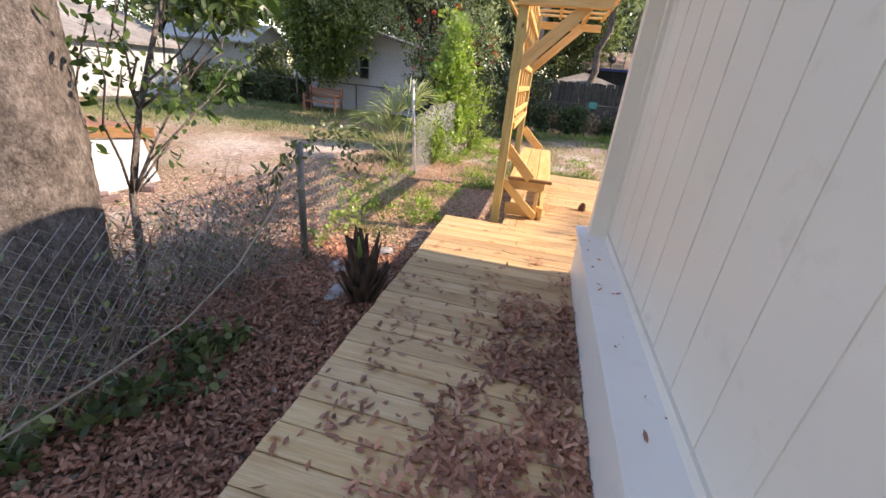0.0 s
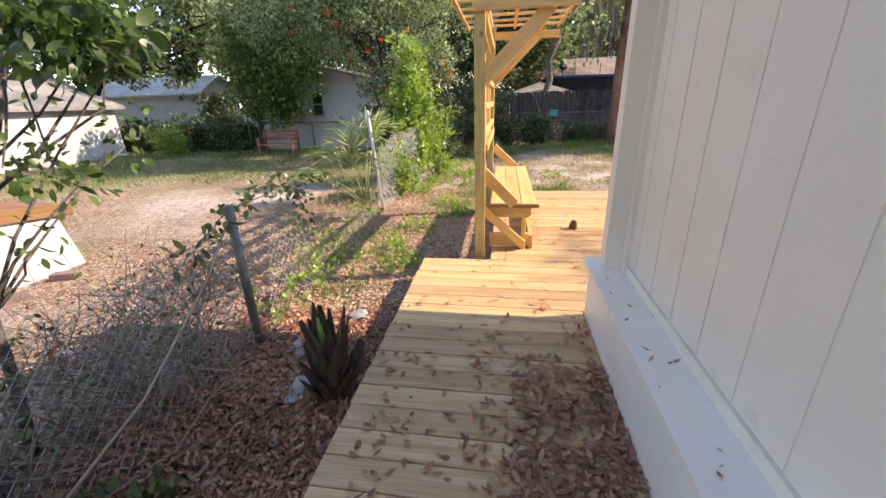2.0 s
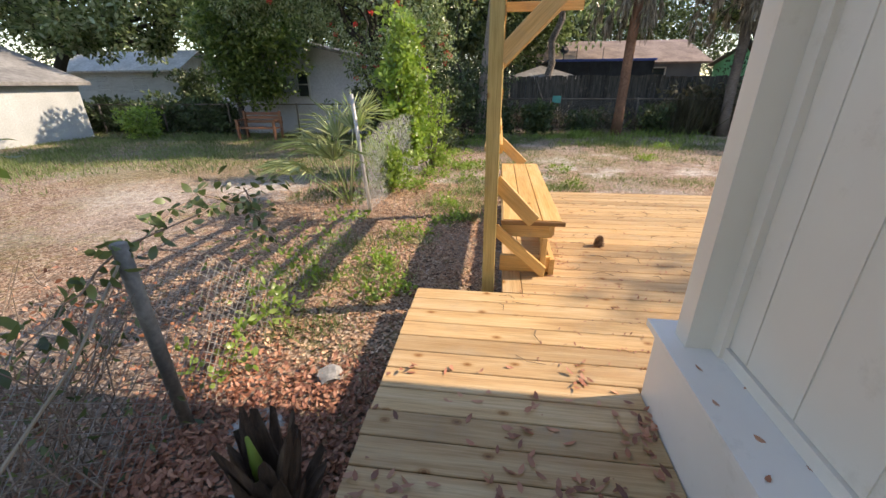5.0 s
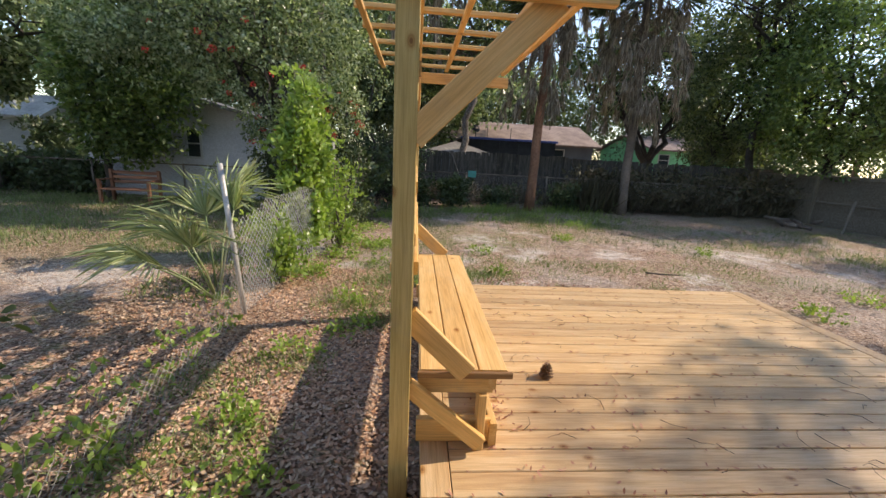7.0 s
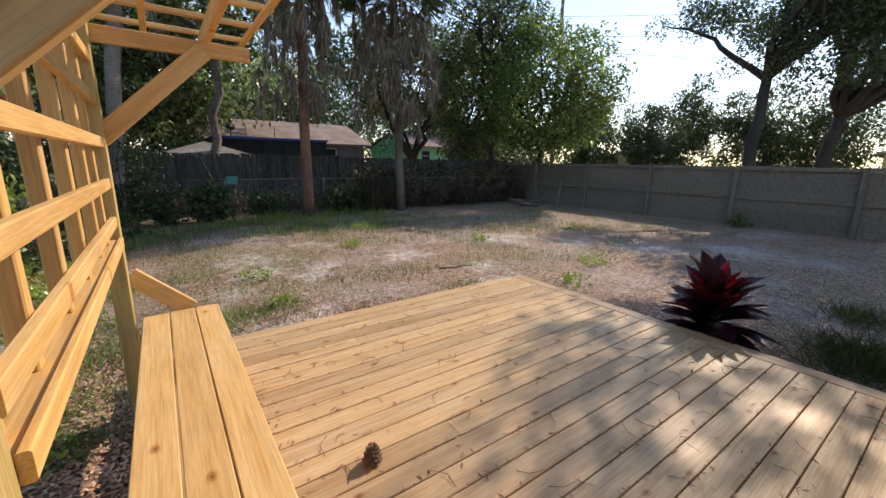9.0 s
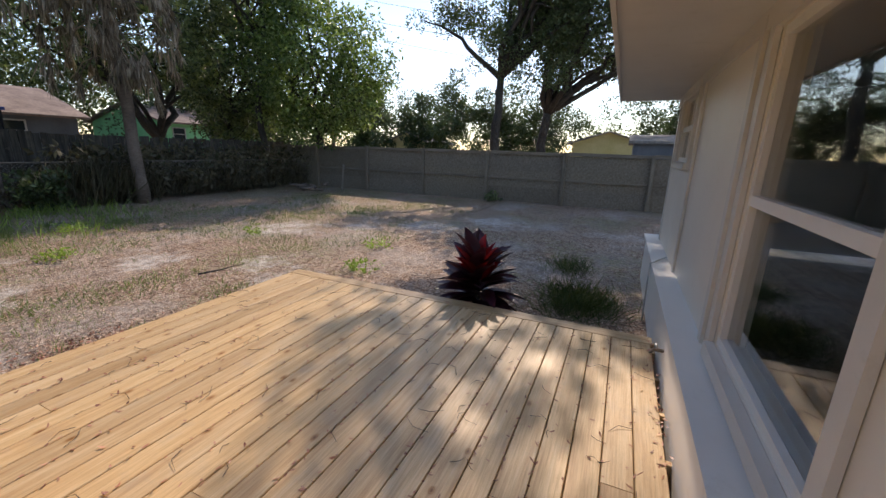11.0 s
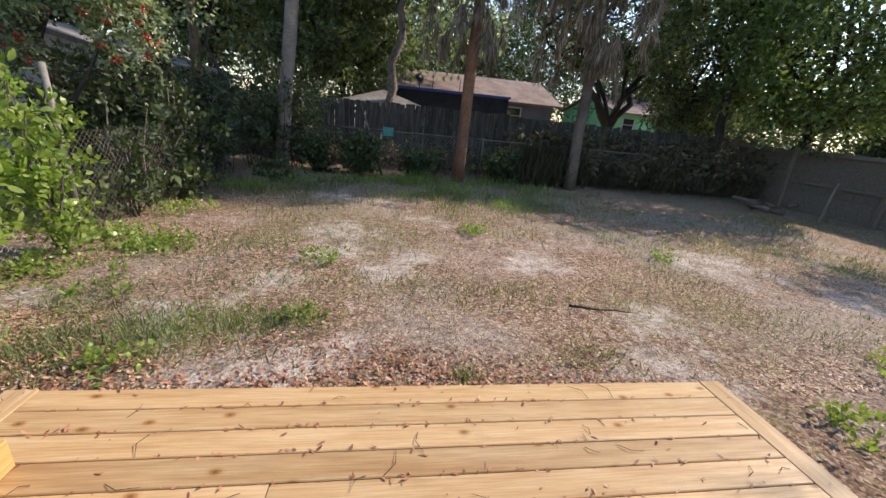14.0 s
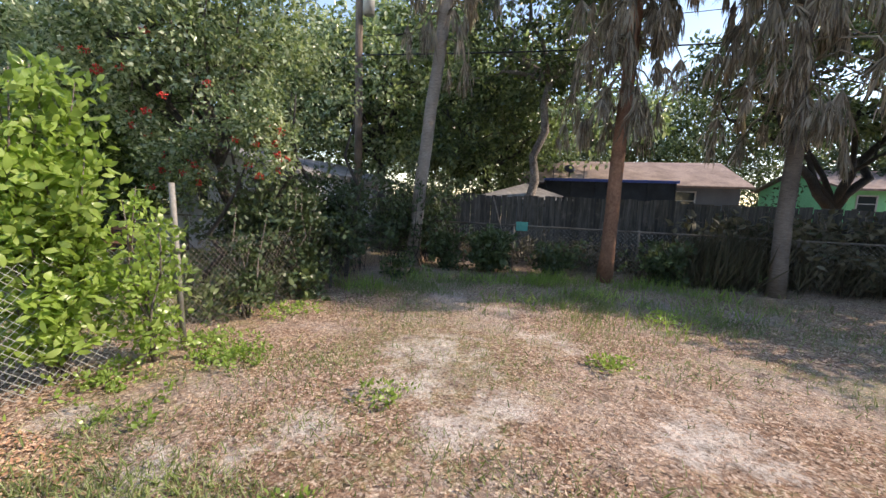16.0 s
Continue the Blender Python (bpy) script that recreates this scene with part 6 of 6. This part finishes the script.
grass("feathery_fern", "soft feathery green fern beside the house ledge", np.concatenate([patch(5.2, 1.65, 0.26, 0.2, 1700), patch(6.6, 1.9, 0.2, 0.15, 400)]), rng.uniform(0.1, 0.3, 2100), 0.0035, FERN, 0.9)

# ---- palmetto ----
random.seed(61)
pal = thing("palmetto", "young palmetto with pale green fan fronds by the fence", "palm", (-1.95, 4.5, G))
PALE = leafy("palmetto_leaf", ((0.2, 0.27, 0.12), (0.32, 0.39, 0.19), (0.48, 0.52, 0.32)), 0.35, 0.3)
st = Shape()
P, W, L = [], [], []
for a, e, reach in ((3.3, 0.55, 0.75), (2.7, 0.85, 0.8), (3.9, 0.75, 0.6), (1.4, 1.3, 1.0), (0.6, 1.35, 0.95), (4.6, 1.1, 0.7), (2.2, 1.2, 0.9)):
    out = Vector((math.cos(a) * math.cos(e), math.sin(a) * math.cos(e), math.sin(e)))
    hub = Vector((-1.85, 4.55, G + 0.05)) + out * reach
    st.add(tube([(-1.85, 4.55, G), Vector((-1.85, 4.55, G)).lerp(hub, 0.5) + Vector((0, 0, 0.05)), hub], [0.012, 0.01, 0.008], 5))
    tang = Vector((-math.sin(a), math.cos(a), 0))
    up = out.cross(tang)
    for k in range(34):
        t = (k / 33 - 0.5) * 2.2
        first = out * math.cos(t) + tang * math.sin(t) + up * random.gauss(0, 0.06)
        ln = random.uniform(0.32, 0.46)
        P += [hub, hub + first.normalized() * ln * 0.8]
        W += [first, first * 0.8 + Vector((0, 0, -0.55))]
        L += [ln, random.uniform(0.25, 0.4)]
tagged(put("stalk_mass", st.mesh("stalk_mass", PALE, True), pal), kind="stuff")
tagged(put("fronds", leaf_data("fronds", np.array(P), np.array(W), np.array(L), 0.023, PALE, 0.12), pal), kind="stuff")

# ---- twigs, vines and thickets ----
random.seed(71)


def brush(label, n, area, height, mat, r=0.004, spread=0.5, leafm=None, size=0.05, per=3):
    """A tangle of thin stems, with or without leaves."""
    t = thing("brush", label, "brush", ((area[0] + area[1]) / 2, (area[2] + area[3]) / 2, G))
    s, tips = Shape(), []
    for i in range(n):
        b = Vector((random.uniform(*area[:2]), random.uniform(*area[2:]), G - 0.02))
        e = b + Vector((random.gauss(0, spread), random.gauss(0, spread), random.uniform(0.35, 1.0) * height))
        path = bend(b, e, 5, 0.12)
        s.add(tube(path, [r, r * 0.9, r * 0.8, r * 0.7, r * 0.55, r * 0.35], 4))
        for k in range(3):
            a = path[2 + k]
            q = a + Vector((random.gauss(0, 0.22), random.gauss(0, 0.22), random.uniform(-0.05, 0.25))) * height * 0.7
            s.add(tube(bend(a, q, 3, 0.15), [r * 0.55, r * 0.5, r * 0.4, r * 0.25], 3))
            tips += [tuple(q), tuple(a)]
    tagged(put("twig_tangle", s.mesh("twig_tangle", mat), t), kind="stuff")
    if leafm:
        p, w = clumps(np.array(tips), 0.12, per)
        tagged(put("foliage", leaf_data("foliage", p, w, rng.uniform(0.6, 1.2, len(p)) * size, rng.uniform(0.6, 1.2, len(p)) * size * 0.5, leafm), t), kind="stuff")


TWIG = bark("twig_bark", (0.12, 0.085, 0.065), (0.26, 0.2, 0.16), (0.42, 0.35, 0.29), (30, 30, 30), 0.2)
STRAW = leafy("dry_straw", ((0.06, 0.053, 0.032), (0.1, 0.088, 0.056), (0.16, 0.14, 0.095), (0.045, 0.056, 0.026)), 0.7, 0.15)
brush("dry tangled twigs along the chain-link fence", 150, (-1.95, -1.25, -1.3, 0.6), 0.95, TWIG, 0.0045, 0.3, OAKLEAF, 0.045, 1)
brush("dry orange-brown bramble behind the chain-link fence", 110, (-2.9, -1.7, -0.6, 1.8), 0.55, TWIG, 0.004, 0.3, DEAD, 0.05, 1)
creeper = thing("vine", "leafy vine trailing along the sagging top of the fence", "vine", (-1.3, 0.7, 0.7))
runs = [bend(p0, p1, 9, 0.04) for p0, p1 in (((-1.26, 0.62, 0.78), (-1.4, 2.15, 0.74)), ((-1.27, 0.64, 0.74), (-1.3, 1.25, 0.9)), ((-1.32, 1.2, 0.84), (-1.5, 2.0, 0.5)), ((-1.36, 1.6, 0.78), (-1.4, 1.8, 0.4)), ((-1.26, 0.6, 0.76), (-1.25, 0.2, 0.6)))]
s = Shape()
for path in runs:
    s.add(tube(path, [0.005 - 0.0003 * k for k in range(10)], 5))
put("stem", s.mesh("stem", TWIG, True), creeper)
p, w = clumps(np.array([tuple(q) for path in runs for q in path]), 0.08, 4)
w[:, 2] -= 0.2
tagged(put("foliage", leaf_data("foliage", p, w, rng.uniform(0.045, 0.08, len(p)), rng.uniform(0.024, 0.04, len(p)), OAKLEAF, 0.2, None, True), creeper), kind="stuff")
brush("leafy twigs grown through the fence wire", 14, (-1.7, -1.35, 1.2, 3.6), 0.6, TWIG, 0.004, 0.3, BRIGHT, 0.06, 3)
brush("dark shady thicket under the holly tree", 170, (-3.4, -1.2, 9.8, 12.4), 2.5, DARKBARK, 0.009, 0.5, DARKLEAF, 0.12, 18)
brush("dark twiggy thicket beside the pale palm", 80, (-1.3, -0.1, 12.9, 14.6), 2.7, DARKBARK, 0.01, 0.4, DARKLEAF, 0.13, 12)
brush("tangled dead vines on the back fence", 190, (6.2, 13.6, 13.9, 14.9), 1.75, TWIG, 0.007, 0.5, STRAW, 0.2, 10)
brush("dry brown undergrowth behind the back chain-link fence", 110, (0.5, 6.5, 14.0, 14.9), 0.9, TWIG, 0.006, 0.4, STRAW, 0.12, 4)
q = np.column_stack([rng.normal(6.2, 0.45, 1500), rng.normal(13.6, 0.25, 1500)])
grass("dry_grass", "tall arching dry grass against the back fence", q, rng.uniform(0.5, 1.35, len(q)), 0.014, STRAW, 0.32)
q = np.column_stack([rng.uniform(7.5, 13.4, 900), rng.normal(13.8, 0.3, 900)])
grass("dry_grass", "tall dry grass and vines by the corner", q, rng.uniform(0.4, 1.2, len(q)), 0.014, STRAW, 0.4)
vine = thing("vine", "long bare pale vine stem hanging before the fence", "vine", (-1.1, -0.9, 0.3))
put("stem", data("stem", *tube([(-1.15, -1.6, 0.05), (-1.1, -1.15, 0.07), (-1.05, -0.75, 0.12), (-1.05, -0.35, 0.25), (-1.1, 0.0, 0.42), (-1.2, 0.3, 0.5), (-1.25, 0.6, 0.72)], [0.006] * 7, 5), FROND, True), vine)
stick = thing("fallen_branch", "dark fallen branch on the dry lawn", "branch", (4.0, 6.08, G))
put("stem", data("stem", *tube(bend((3.85, 6.12, G + 0.02), (4.5, 5.98, G + 0.02), 5, 0.06), [0.02, 0.018, 0.015, 0.012, 0.009, 0.005], 6), DARKBARK, True), stick)

# ---- poles and cables ----
POLEWOOD = bark("pole_wood", (0.1, 0.075, 0.06), (0.17, 0.13, 0.1), (0.24, 0.19, 0.15), (10, 10, 1.5), 0.4)
for x, y, h in ((-3.3, 15.9, 9.5), (24.5, 21, 17)):
    pole = thing("utility_pole", "weathered brown wooden utility pole with crossarm", "pole", (x, y, G))
    put("shaft", data("shaft", *tube([(x, y, G), (x, y, h / 2), (x, y, h)], [0.14, 0.12, 0.1], 10), POLEWOOD, True), pole)
    if h < 10:
        bar("crossarm", (x - 0.9, y, h - 0.5), (x + 0.9, y, h - 0.5), 0.1, 0.1, GREYWOOD, pole)
    put("transformer", data("transformer", *tube([(x + 0.32, y, h - 2.6), (x + 0.32, y, h - 1.7)], [0.18, 0.18], 12), STEEL, True), pole)


def cable(p0, p1, sag, r=0.012):
    p0, p1 = Vector(p0), Vector(p1)
    pts = [p0.lerp(p1, i / 14) - Vector((0, 0, sag * math.sin(math.pi * i / 14))) for i in range(15)]
    c = data("overhead_cable", *tube(pts, [r] * 15, 5), SCREEN, True)
    tagged(put("overhead_cable", c), "thin black overhead cable between utility poles", "cable", "overhead cables")


cable((-3.3, 15.9, 5.75), (16, 17, 6.2), 0.25, 0.022)
cable((-3.3, 15.9, 6.3), (24.5, 21, 10.2), 0.7)
cable((-3.3, 15.9, 7.6), (24.5, 21, 11.4), 0.6)
cable((-24, 16.5, 5.6), (-3.3, 15.9, 5.75), 0.3, 0.022)
cable((-24, 16.5, 7.9), (-3.3, 15.9, 7.6), 0.6)
cable((24.5, 21, 11.4), (36, -8, 9.0), 0.8)
cable((24.5, 21, 10.2), (36, -8, 7.6), 0.8)
cable((24.5, 21, 9.2), (36, -8, 6.2), 0.8)
